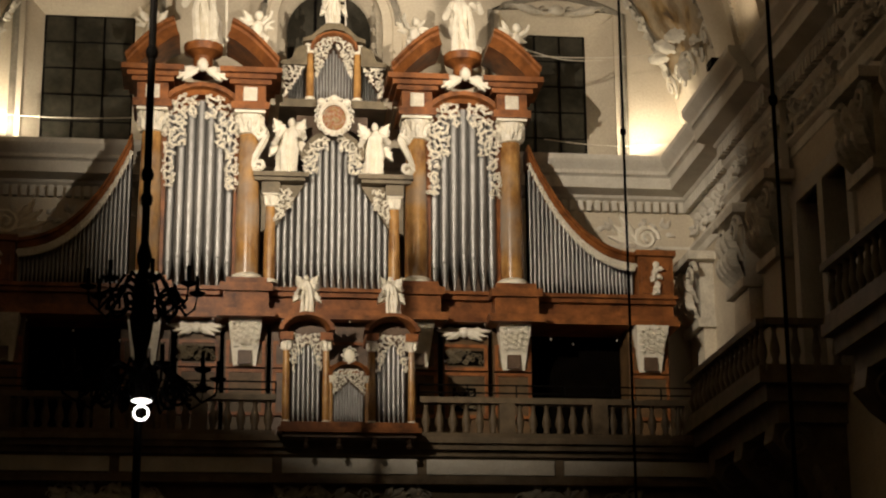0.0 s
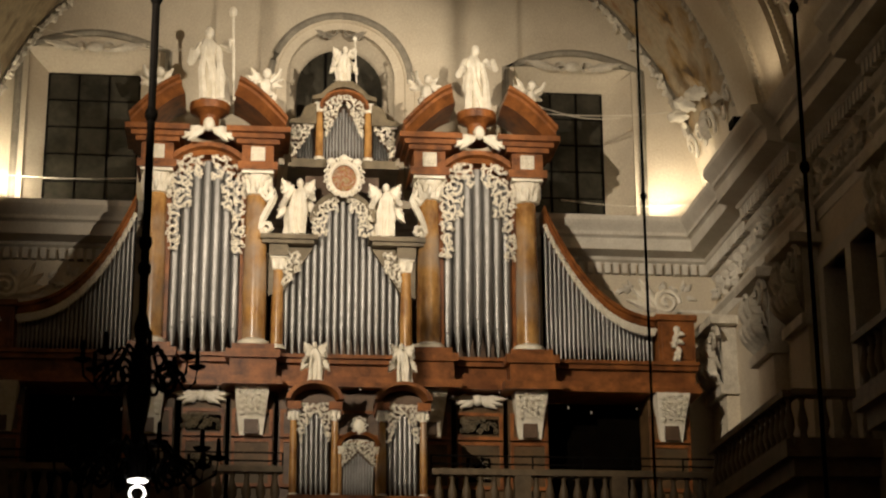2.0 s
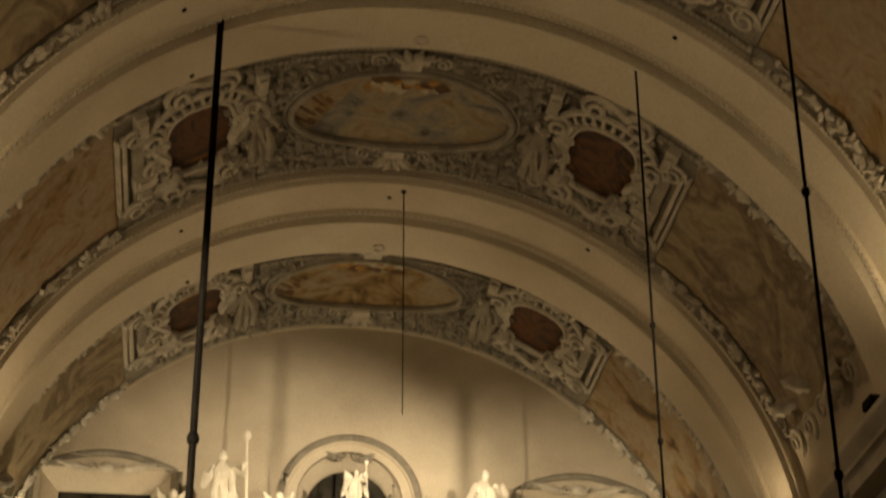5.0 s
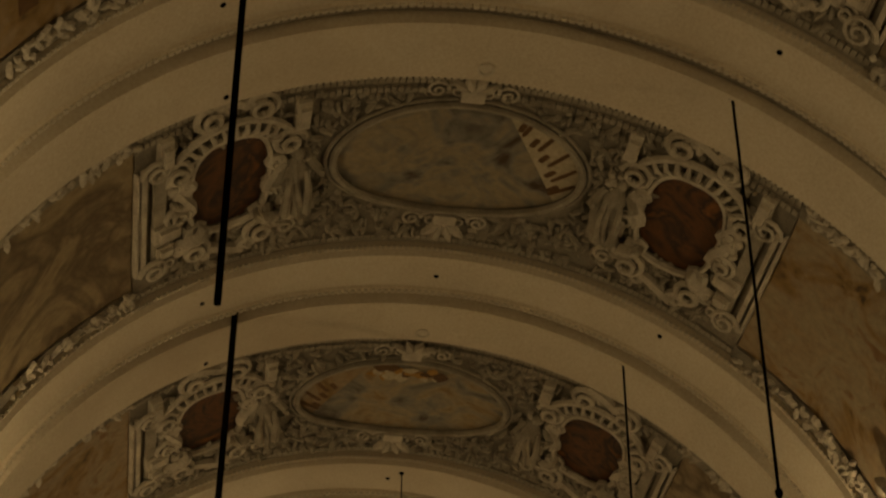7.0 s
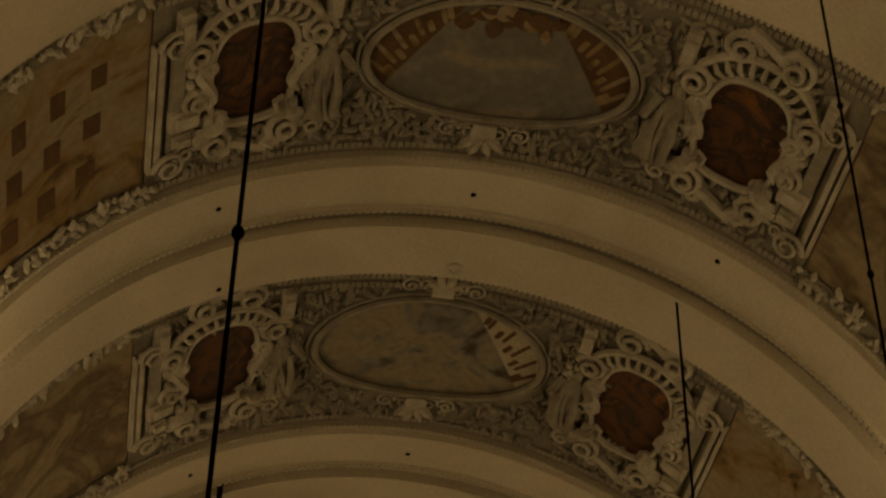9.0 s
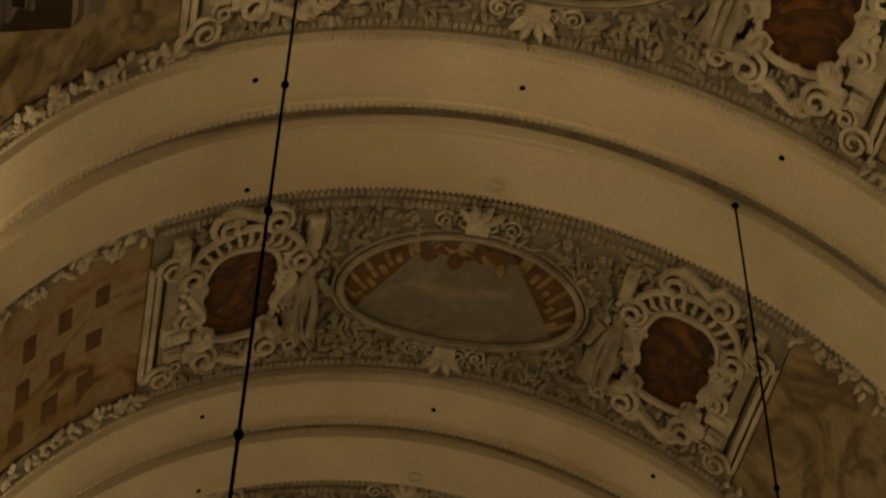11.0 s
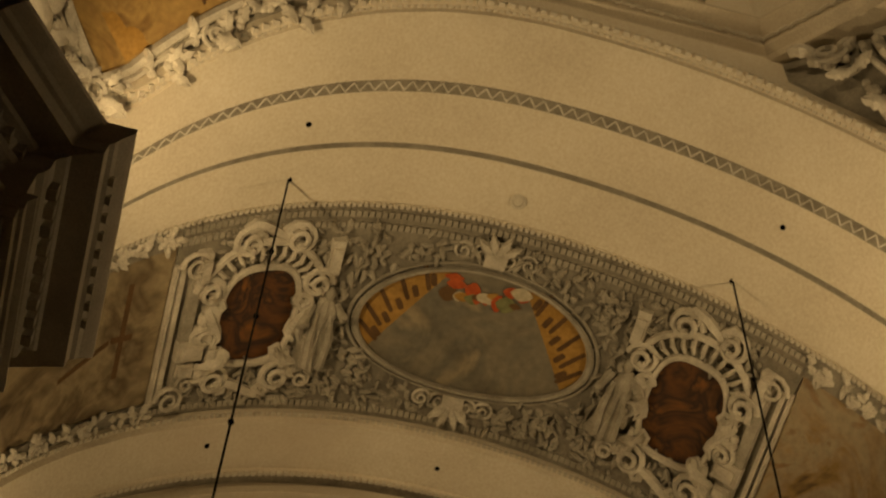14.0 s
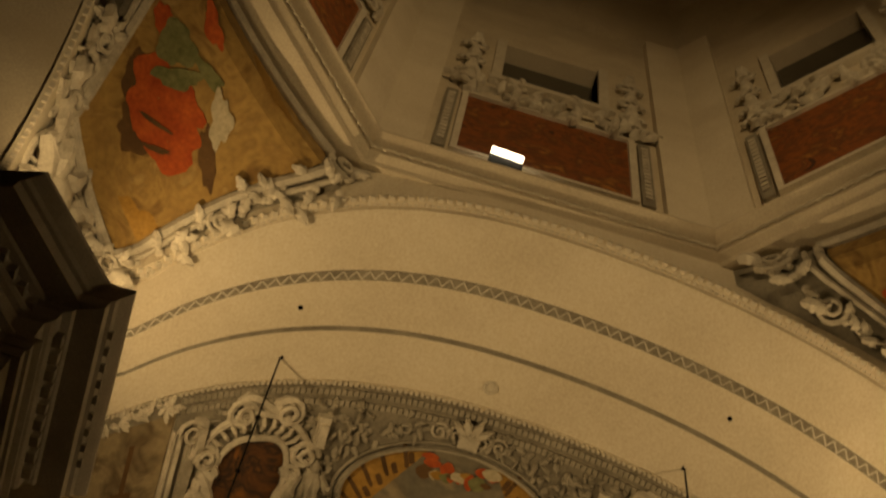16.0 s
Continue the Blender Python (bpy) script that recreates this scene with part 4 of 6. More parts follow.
# ---- the great organ ----
def pipe(bm, x, y, z0, zf, z1, r, n=14):
    """A flue pipe: pointed foot, mouth, cylindrical body."""
    lathe(bm, [(r * 0.22, z0), (r * 0.98, zf), (r, zf + 0.02), (r, z1), (r * 0.9, z1)], n, pose(x, y, 0))
    mh = r * 1.5
    tube(bm, [(x - r * 0.62, y - r * 0.80, zf), (x, y - r * 1.03, zf + mh * 0.1), (x + r * 0.62, y - r * 0.80, zf)], r * 0.1, 4)


def pipe_row(t, xs, y_of, z0, zf_of, z1_of, r, mat=PIPE):
    for i, x in enumerate(xs):
        bm = bmesh.new()
        pipe(bm, x, y_of(i, len(xs)), z0, zf_of(i, len(xs)), z1_of(i, len(xs)), r)
        part("pipe", bm, mat, t, "", True)


def lace(name, t, poly_fn, n_scroll, seed, y, label="cream openwork carving over the pipes", size=(0.09, 0.15)):
    """Openwork carving: evenly packed leaf scrolls where poly_fn allows, joined by their stems."""
    rnd = random.Random(seed)
    bm = bmesh.new()
    done, gap = [], (size[0] + size[1]) * 0.45
    for tries in range(6000):
        p = poly_fn(rnd)
        if p is None or any(abs(p[0] - q[0]) < gap and math.hypot(p[0] - q[0], p[1] - q[1]) < gap for q in done):
            continue
        done.append(p)
    for q, (x, z) in enumerate(done):
        sz, turn, hd = rnd.uniform(*size) * 0.56, rnd.uniform(0, 360), 1 if q % 2 else -1
        volute(bm, pose(x, y, z, 90, 0, 0) @ pose(0, 0, 0, 0, 0, turn), sz, 1.05, hd, 0.27, 0.3)
        near = sorted(done, key=lambda c: (c[0] - x) ** 2 + (c[1] - z) ** 2)[1:3]
        for nx, nz in near:
            mx, mz = (x + nx) / 2 + 0.15 * (nz - z), (z + nz) / 2 - 0.15 * (nx - x)
            tube(bm, [(x, y, z), (mx, y - 0.02, mz), (nx, y, nz)], [sz * 0.22, sz * 0.30, sz * 0.2], 4)
    return part(name, bm, CARVED, t, label, True)


def column(t, x, y, z0, z1, r, mat=GOLDWOOD, cap=0.5, base=0.18):
    bm = bmesh.new()
    zt = z1 - cap
    lathe(bm, [(r, z0 + base), (r * 1.02, z0 + base + (zt - z0) * 0.3), (r * 0.86, zt)], 20, pose(x, y, 0))
    c = part("column_shaft", bm, mat, t, "ochre marbled column shaft", True)
    bm = bmesh.new()
    lathe(bm, [(r * 1.5, z0), (r * 1.5, z0 + base * 0.3), (r * 1.25, z0 + base * 0.45), (r * 1.35, z0 + base * 0.75), (r * 1.05, z0 + base)], 20, pose(x, y, 0))
    part("column_base", bm, CARVED, c, "cream turned base", True)
    bm = bmesh.new()
    lathe(bm, [(r * 0.9, zt), (r * 1.02, zt + 0.02), (r * 0.95, zt + 0.05), (r * 1.15, zt + cap * 0.6), (r * 1.3, zt + cap * 0.85)], 16, pose(x, y, 0))
    box(bm, x - r * 1.36, x + r * 1.36, y - r * 1.36, y + r * 1.36, zt + cap * 0.88, z1)
    for i in range(8):
        a = 45 * i
        for zz, ln in ((zt + 0.03, cap * 0.6), (zt + cap * 0.3, cap * 0.55)):
            leaf(bm, pose(x, y, zz, 0, 0, a + (22 if zz > zt + 0.1 else 0)) @ Matrix(((0, 0, 1, r * 0.95), (0, 1, 0, 0), (1, 0, 0, 0), (0, 0, 0, 1))), ln, r * 0.24, r * 0.34, 3)
    for i in range(4):
        volute(bm, pose(x, y, zt + cap * 0.72, 0, 0, 45 + 90 * i) @ Matrix(((1, 0, 0, r * 1.12), (0, 0, -1, 0), (0, 1, 0, 0), (0, 0, 0, 1))), r * 0.36, 1.6, 1, 0.24)
    part("capital", bm, CARVED, c, "cream carved leaf capital", True)


organ = thing("great_organ", "large baroque organ in red-brown marbled wood with tin pipes", "organ")
COLS = [-4.10, -1.97, 1.72, 3.85]
# plinth mouldings under the whole front
for x0, x1, yy in ((-7.45, 7.4, OY + 0.05),):
    for z0, z1, d in ((22.1, 22.2, 0.35), (22.2, 22.34, 0.25), (22.34, 22.62, 0.1), (22.62, 22.72, 0.22), (22.72, 22.80, 0.3)):
        bm = bmesh.new()
        box(bm, x0 - d * 0.3, x1 + d * 0.3, yy - d, YW - 0.3, z0, z1)
        part("plinth", bm, WOOD, organ)
for x in COLS:
    for z0, z1, w in ((22.05, 22.22, 0.62), (22.22, 22.62, 0.48), (22.62, 22.80, 0.56), (22.80, 22.94, 0.44)):
        bm = bmesh.new()
        box(bm, x - w, x + w, OY - w - 0.05, OY + 0.6, z0, z1)
        part("pedestal_block", bm, WOOD, organ)
    column(organ, x, OY, 22.94, 26.78, 0.25)
    for z0, z1, w, mat in ((26.78, 26.95, 0.42, WOOD), (26.95, 27.34, 0.34, WOOD), (27.34, 27.44, 0.46, WOOD), (27.44, 27.54, 0.56, WOOD), (27.54, 27.66, 0.68, WOOD)):
        bm = bmesh.new()
        box(bm, x - w, x + w, OY - w, OY + 0.7, z0, z1)
        part("entablature_block", bm, mat, organ)
    bm = bmesh.new()
    box(bm, x - 0.15, x + 0.15, OY - 0.355, OY - 0.33, 26.99, 27.30)
    for i in range(9):
        volute(bm, pose(x - 0.1 + 0.1 * (i % 3), OY - 0.36, 27.05 + 0.1 * (i // 3), 90, 0, 0) @ pose(0, 0, 0, 0, 0, 50 * i), 0.048, 1.2, 1 if i % 2 else -1, 0.28, 0.9)
    part("carved_panel", bm, CARVED, organ, "small cream carved panel", True)

# two side towers between column pairs
for cx, sd in ((-3.03, 0), (2.79, 1)):
    hw = 0.80
    bm = bmesh.new()
    box(bm, cx - hw - 0.25, cx + hw + 0.25, OY + 0.55, OY + 1.4, 22.8, 27.4)
    part("tower_case", bm, DARKWOOD, organ, "dark wooden tower back")
    for s in (-1, 1):
        bm = bmesh.new()
        box(bm, cx + s * hw - 0.06, cx + s * hw + 0.06, OY + 0.02, OY + 0.55, 22.8, 26.9)
        part("tower_stile", bm, WOOD, organ)
    n = 7
    xs = [cx - hw + 0.16 + (2 * hw - 0.32) * i / (n - 1) for i in range(n)]
    pipe_row(organ, xs, lambda i, n: OY + 0.28 - 0.26 * math.cos((i - 3) / 3.4 * 1.3), 22.86, lambda i, n: 23.38 + 0.10 * (3 - abs(i - 3)), lambda i, n: 27.05 - 0.1 * abs(i - 3), 0.108)
    # arched head
    bm = bmesh.new()
    rings = []
    for i in range(21):
        a = math.pi * i / 20
        c, s = math.cos(a), math.sin(a)
        rings.append([(cx - r * c, y, 26.62 + r * 0.82 * s) for r, y in ((0.72, OY - 0.02), (0.72, OY + 0.5), (1.0, OY + 0.5), (1.0, OY - 0.22), (0.88, OY - 0.22), (0.84, OY - 0.08))])
    grid(bm, rings, close_u=True, caps=True)
    part("arch_moulding", bm, WOOD, organ, "", True)
    bm = bmesh.new()
    box(bm, cx - 1.3, cx + 1.3, OY + 0.3, OY + 1.3, 26.8, 27.62)
    part("tower_head", bm, WOOD, organ)

    def tower_lace(rnd, cx=cx, hw=hw):
        x, z = rnd.uniform(-hw, hw), rnd.uniform(25.0, 27.15)
        top = 26.62 + 0.62 * math.sqrt(max(0, 1 - (x / 0.8) ** 2))
        ax = abs(x)
        low = 27.3 if ax < 0.1 else 26.62 if ax < 0.33 else 25.95 if ax < 0.56 else 24.95
        return (cx + x, z) if low < z < top else None
    lace("pipe_shade", organ, tower_lace, 96, 20 + sd, OY - 0.10, size=(0.07, 0.115))
    # broken curved pediment
    for s in (-1, 1):
        bm = bmesh.new()
        rings = []
        for i in range(13):
            f = i / 12
            x = cx + s * (1.62 - 1.04 * f)
            z = 27.62 + 0.90 * math.sin(1.25 * f) / math.sin(1.25)
            rings.append([(x, OY - 0.62, z), (x + s * 0.02, OY - 0.70, z + 0.06), (x + s * 0.03, OY - 0.70, z + 0.13), (x + s * 0.05, OY - 0.78, z + 0.16), (x + s * 0.06, OY - 0.78, z + 0.24), (x + s * 0.02, OY + 0.7, z + 0.26), (x - s * 0.06, OY + 0.7, z - 0.1), (x - s * 0.06, OY - 0.5, z - 0.1)])
        grid(bm, rings, close_u=True, caps=True)
        part("broken_pediment", bm, WOOD, organ, "curved half of a broken pediment", True)
    bm = bmesh.new()
    lathe(bm, [(0.26, 27.62), (0.3, 27.7), (0.2, 27.82), (0.22, 28.05), (0.30, 28.12), (0.42, 28.16), (0.44, 28.33), (0.2, 28.36)], 16, pose(cx, OY - 0.05, 0))
    part("statue_pedestal", bm, WOOD, organ, "", True)
    bm = bmesh.new()
    ball(bm, pose(cx, OY - 0.48, 27.74), 0.13, 0.13, 0.16)
    for s in (-1, 1):
        for k in range(4):
            leaf(bm, pose(cx + s * 0.08, OY - 0.44 - 0.02 * k, 27.66, 90, 0, 0) @ pose(0, 0, 0, 0, 0, (-4 - 13 * k) if s > 0 else 184 + 13 * k), 0.66 - 0.06 * k, 0.085, 0.06, 1)
    part("winged_head", bm, CARVED, organ, "cream carved winged head", True)

# middle section
for s in (-1, 1):
    x = OX + s * 1.36
    column(organ, x, OY + 0.05, 22.94, 24.95, 0.13, GOLDWOOD, 0.28, 0.1)
    bm = bmesh.new()
    box(bm, x - 0.2, x + 0.2, OY - 0.16, OY + 0.4, 24.95, 25.2)
    part("side_block", bm, OLIVE, organ)
    for z0, z1, d in ((25.2, 25.28, 0.0), (25.28, 25.38, 0.08)):
        bm = bmesh.new()
        xa, xb = sorted((OX + s * (0.62 - d), OX + s * (1.72 + d * 0.4)))
        box(bm, xa, xb, OY - 0.26 - d, OY + 0.5, z0, z1)
        part("side_cornice", bm, OLIVE, organ)
    bm = bmesh.new()
    extrude(bm, [(OX + s * 0.62, 25.2), (OX + s * 1.56, 25.2), (OX + s * 1.56, 24.1), (OX + s * 1.22, 24.25)], OY + 0.0, OY + 0.12)
    part("spandrel", bm, OLIVE, organ)

    def spandrel_lace(rnd, s=s):
        x, z = rnd.uniform(0.92, 1.25), rnd.uniform(24.35, 25.05)
        return (OX + s * x, z) if z > 24.3 + (1.25 - x) * 1.1 else None
    lace("spandrel_carving", organ, spandrel_lace, 30, 40 + s, OY - 0.05, size=(0.06, 0.11))
    bm = bmesh.new()
    s_scroll(bm, pose(OX + s * 1.62, OY - 0.1, 25.95, 90, 0, 0) @ pose(0, 0, 0, 0, 0, 90), 1.15, 0.34, 0.08, s)
    part("side_scroll", bm, CARVED, organ, "cream carved scroll", True)
bm = bmesh.new()
box(bm, OX - 1.5, OX + 1.5, OY + 0.5, OY + 1.3, 22.8, 25.4)
box(bm, OX - 0.8, OX + 0.8, OY + 0.5, OY + 1.3, 25.4, 27.0)
part("middle_case", bm, DARKWOOD, organ, "dark wooden case back")
n = 17
pipe_row(organ, [OX - 1.18 + 2.36 * i / (n - 1) for i in range(n)], lambda i, n: OY + 0.22 - 0.1 * math.cos((i - 8) / 8.5 * 1.5), 22.84, lambda i, n: 23.42 - 0.012 * abs(i - 8), lambda i, n: 26.3 - 0.12 * abs(i - 8) - 0.018 * max(0, abs(i - 8) - 2) ** 2, 0.066)
bm = bmesh.new()
rings = []
for i in range(17):
    a = math.pi * i / 16
    rings.append([(OX - r * math.cos(a), y, 25.75 + r * 0.95 * math.sin(a)) for r, y in ((0.55, OY), (0.55, OY + 0.4), (0.72, OY + 0.4), (0.72, OY - 0.12), (0.62, OY - 0.12))])
grid(bm, rings, close_u=True, caps=True)
part("middle_arch", bm, OLIVE, organ, "", True)


def middle_lace(rnd):
    x, z = rnd.uniform(-0.66, 0.66), rnd.uniform(25.3, 26.3)
    low = 26.5 if abs(x) < 0.1 else 25.98 if abs(x) < 0.34 else 25.42
    return (OX + x, z) if low < z < 25.75 + 0.58 * math.sqrt(max(0, 1 - (x / 0.68) ** 2)) else None


lace("pipe_shade", organ, middle_lace, 50, 33, OY - 0.10, size=(0.055, 0.085))
bm = bmesh.new()
lathe(bm, [(0.26, 0), (0.3, 0.05), (0.34, 0.02), (0.36, 0.0)], 20, pose(OX, OY - 0.28, 26.68, 90, 0, 0) @ Matrix.Diagonal((1, 1.15, 1, 1)))
for i in range(22):
    a = i * 360 / 22
    volute(bm, pose(OX + 0.36 * math.cos(radians(a)), OY - 0.3, 26.68 + 0.4 * math.sin(radians(a)), 90, 0, 0), 0.085, 1.3, 1 if i % 2 else -1, 0.25)
for x in (-0.28, 0, 0.28):
    ball(bm, pose(OX + x, OY - 0.3, 27.12 - abs(x) * 0.3), 0.1, 0.08, 0.09)
part("crest", bm, CARVED, organ, "cream carved crest", True)
bm = bmesh.new()
lathe(bm, [(0.01, 0.045), (0.2, 0.04), (0.26, 0.0)], 18, pose(OX, OY - 0.29, 26.66, 90, 0, 0) @ Matrix.Diagonal((1, 1.15, 1, 1)))
part("crest_shield", bm, FR_CREST, organ, "faded painted shield", True)
# upper case
for z0, z1, w in ((26.98, 27.06, 1.2), (27.06, 27.16, 1.12)):
    bm = bmesh.new()
    box(bm, OX - w, OX + w, OY - 0.1, OY + 1.2, z0, z1)
    part("upper_plinth", bm, OLIVE, organ)
bm = bmesh.new()
box(bm, OX - 0.62, OX + 0.62, OY + 0.42, OY + 1.1, 27.1, 28.6)
box(bm, OX - 1.1, OX + 1.1, OY + 0.5, OY + 1.1, 27.1, 28.0)
part("upper_case", bm, DARKWOOD, organ, "dark wooden case back")
n = 13
pipe_row(organ, [OX - 0.42 + 0.84 * i / (n - 1) for i in range(n)], lambda i, n: OY + 0.2, 27.18, lambda i, n: 27.5, lambda i, n: 28.45 - 0.09 * abs(i - 6), 0.031)
for s in (-1, 1):
    n = 6
    pipe_row(organ, [OX + s * (0.68 + 0.3 * i / (n - 1)) for i in range(n)], lambda i, n: OY + 0.3, 27.18, lambda i, n: 27.4, lambda i, n: 28.0 - 0.1 * i, 0.026, PIPEDARK)
    column(organ, OX + s * 0.53, OY + 0.05, 27.18, 28.5, 0.085, GOLDWOOD, 0.2, 0.08)

    def side_lace(rnd, s=s):
        x, z = rnd.uniform(0.66, 1.12), rnd.uniform(27.3, 28.05)
        return (OX + s * x, z) if z > 28.0 - (x - 0.62) * 1.5 or x > 1.0 else None
    lace("side_carving", organ, side_lace, 40, 60 + s, OY + 0.05, size=(0.05, 0.09))
    bm = bmesh.new()
    extrude(bm, [(OX + s * 0.6, 28.0), (OX + s * 1.2, 28.0), (OX + s * 1.18, 28.08), (OX + s * 0.95, 28.14), (OX + s * 0.85, 28.4), (OX + s * 0.6, 28.5)], OY - 0.05, OY + 0.9)
    part("side_gable", bm, OLIVE, organ)


def upper_lace(rnd):
    x, z = rnd.uniform(-0.42, 0.42), rnd.uniform(27.7, 28.7)
    low = 28.6 - 1.0 * abs(x) / 0.42
    return (OX + x, z) if low < z < 28.35 + 0.34 * math.sqrt(max(0, 1 - (x / 0.44) ** 2)) else None


lace("pipe_shade", organ, upper_lace, 46, 71, OY - 0.02, size=(0.045, 0.07))
bm = bmesh.new()
rings = []
for i in range(17):
    a = math.pi * i / 16
    rings.append([(OX - r * math.cos(a), y, 28.36 + r * 0.8 * math.sin(a)) for r, y in ((0.44, OY - 0.04), (0.44, OY + 0.5), (0.54, OY + 0.5), (0.54, OY - 0.14), (0.49, OY - 0.14))])
grid(bm, rings, close_u=True, caps=True)
part("upper_arch", bm, WOOD, organ, "", True)
bm = bmesh.new()
extrude(bm, [(OX - 0.70, 28.52), (OX - 0.46, 28.56), (OX - 0.40, 28.66), (OX - 0.2, 28.80), (OX, 28.84), (OX + 0.2, 28.80), (OX + 0.40, 28.66), (OX + 0.46, 28.56), (OX + 0.70, 28.52), (OX + 0.70, 28.6), (OX + 0.52, 28.66), (OX + 0.3, 28.88), (OX + 0.16, 28.98), (OX - 0.16, 28.98), (OX - 0.3, 28.88), (OX - 0.52, 28.66), (OX - 0.70, 28.6)], OY - 0.16, OY + 0.9)
part("upper_pediment", bm, OLIVE, organ)

# wings sweeping down to the sides
for s in (-1, 1):
    xa = (COLS[3] if s > 0 else COLS[0]) + s * 0.42
    xe = 6.62 if s > 0 else -6.85

    def curve(f, xa=xa, xe=xe):
        return xa + (xe - xa) * f, 23.58 + 2.35 * (1 - f) ** 2.6

    n = 26
    pts = [curve((i + 0.5) / n) for i in range(n)]
    for i, (x, zt) in enumerate(pts):
        bm = bmesh.new()
        pipe(bm, x, OY + 0.30 - 0.25 * math.sin(math.pi * min(1, (i + 0.5) / n * 1.0)), 22.82, 23.12 + 0.10 * (1 - i / n), zt - 0.03, 0.038, 10)
        part("pipe", bm, PIPE, organ, "", True)
    bm = bmesh.new()
    rings = []
    for i in range(25):
        x, z = curve(i / 24)
        y = OY + 0.28 - 0.25 * math.sin(math.pi * i / 24)
        th = 0.26 + 0.12 * (1 - i / 24)
        rings.append([(x, y - 0.18, z + 0.0), (x, y - 0.25, z + 0.05), (x, y - 0.22, z + th * 0.6), (x, y - 0.28, z + th * 0.7), (x, y - 0.25, z + th), (x, y + 0.5, z + th), (x, y + 0.5, z - 0.02)])
    grid(bm, rings, close_u=True, caps=True)
    part("wing_rail", bm, WOOD, organ, "sweeping red-brown top rail", True)
    bm = bmesh.new()
    for i in range(46):
        x, z = curve((i + 0.5) / 46)
        y = OY + 0.06 - 0.25 * math.sin(math.pi * (i + 0.5) / 46)
        volute(bm, pose(x, y, z - 0.06, 90, 0, 0), 0.07, 1.2, 1 if i % 2 else -1, 0.30)
        leaf(bm, pose(x, y, z - 0.03, 90, 0, 0) @ pose(0, 0, 0, 0, 0, -90), 0.15, 0.035, 0.02, 1)
    part("wing_carving", bm, CARVED, organ, "cream carved edge under the rail", True)
    # near-black sheet carries the shade between and behind the wing pipes
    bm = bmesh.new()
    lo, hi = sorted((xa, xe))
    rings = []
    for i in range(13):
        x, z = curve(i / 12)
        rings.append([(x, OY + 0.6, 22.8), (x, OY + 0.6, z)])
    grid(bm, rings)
    part("wing_back", bm, BLACK, organ, "black sheet painted as the shade behind the wing pipes")
    # end panel with a carved drop
    lo, hi = sorted((xe + s * 0.05, xe + s * 0.85))
    bm = bmesh.new()
    box(bm, lo, hi, OY, OY + 0.6, 22.8, 23.75)
    box(bm, lo - 0.05, hi + 0.05, OY - 0.08, OY + 0.62, 23.75, 23.88)
    box(bm, lo + 0.08, hi - 0.08, OY - 0.03, OY, 22.9, 23.65)
    part("end_panel", bm, WOOD, organ)
    bm = bmesh.new()
    rnd = random.Random(3)
    for i in range(12):
        z = 22.98 + 0.05 * i
        leaf(bm, pose((lo + hi) / 2, OY - 0.04, z, 90, 0, 0) @ pose(0, 0, 0, 0, 0, rnd.uniform(200, 340)), 0.17, 0.07, 0.08, 2)
    ball(bm, pose((lo + hi) / 2, OY - 0.05, 23.55), 0.08, 0.05, 0.08)
    part("carved_drop", bm, CARVED, organ, "cream carved fruit drop", True)
    bm = bmesh.new()
    cx = xe + s * 0.3
    volute(bm, pose(cx, OY + 0.2, 24.2, 90, 0, 0), 0.3, 1.8, s, 0.2)
    for k in range(3):
        leaf(bm, pose(cx - s * 0.2, OY + 0.2, 24.05 + 0.05 * k, 90, 0, 0) @ pose(0, 0, 0, 0, 0, 90 + s * (75 - 20 * k)), 0.7, 0.13, 0.1, 3)
    part("end_scroll", bm, CARVED, organ, "cream carved leaf scroll", True)

# lower case under the plinth: panels, carved consoles, bays backed by a black box
for x0, x1 in ((-4.6, -3.55), (-3.4, -2.5), (-2.4, -1.5), (-1.4, 1.15), (1.25, 2.2), (2.3, 3.3), (3.4, 4.25), (6.4, 7.3), (-7.35, -6.6)):
    bm = bmesh.new()
    box(bm, x0, x1, OY + 0.05, OY + 0.9, 19.2, 22.1)
    box(bm, x0 + 0.08, x1 - 0.08, OY + 0.0, OY + 0.05, 20.1, 21.0)
    box(bm, x0 + 0.08, x1 - 0.08, OY + 0.0, OY + 0.05, 21.12, 21.6)
    part("lower_panel", bm, DARKWOOD if x0 in (-1.4,) else LOWWOOD, organ, "dark red-brown panelled lower case")
    for z0, z1 in ((20.04, 21.04), (21.08, 21.66)):
        bm = bmesh.new()
        for a0, a1, b0, b1 in ((x0 + 0.03, x1 - 0.03, z1 - 0.07, z1), (x0 + 0.03, x1 - 0.03, z0, z0 + 0.07), (x0 + 0.03, x0 + 0.1, z0 + 0.07, z1 - 0.07), (x1 - 0.1, x1 - 0.03, z0 + 0.07, z1 - 0.07)):
            box(bm, a0, a1, OY - 0.03, OY + 0.05, b0, b1)
        part("panel_frame", bm, WOOD, organ, "red-brown moulded panel frame")
# solid near-black box; its colour stands in for shade inside the case
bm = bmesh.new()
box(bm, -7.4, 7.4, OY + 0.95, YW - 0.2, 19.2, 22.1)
part("lower_shade_box", bm, BLACK, organ, "black box painted as the shade below the pipes")
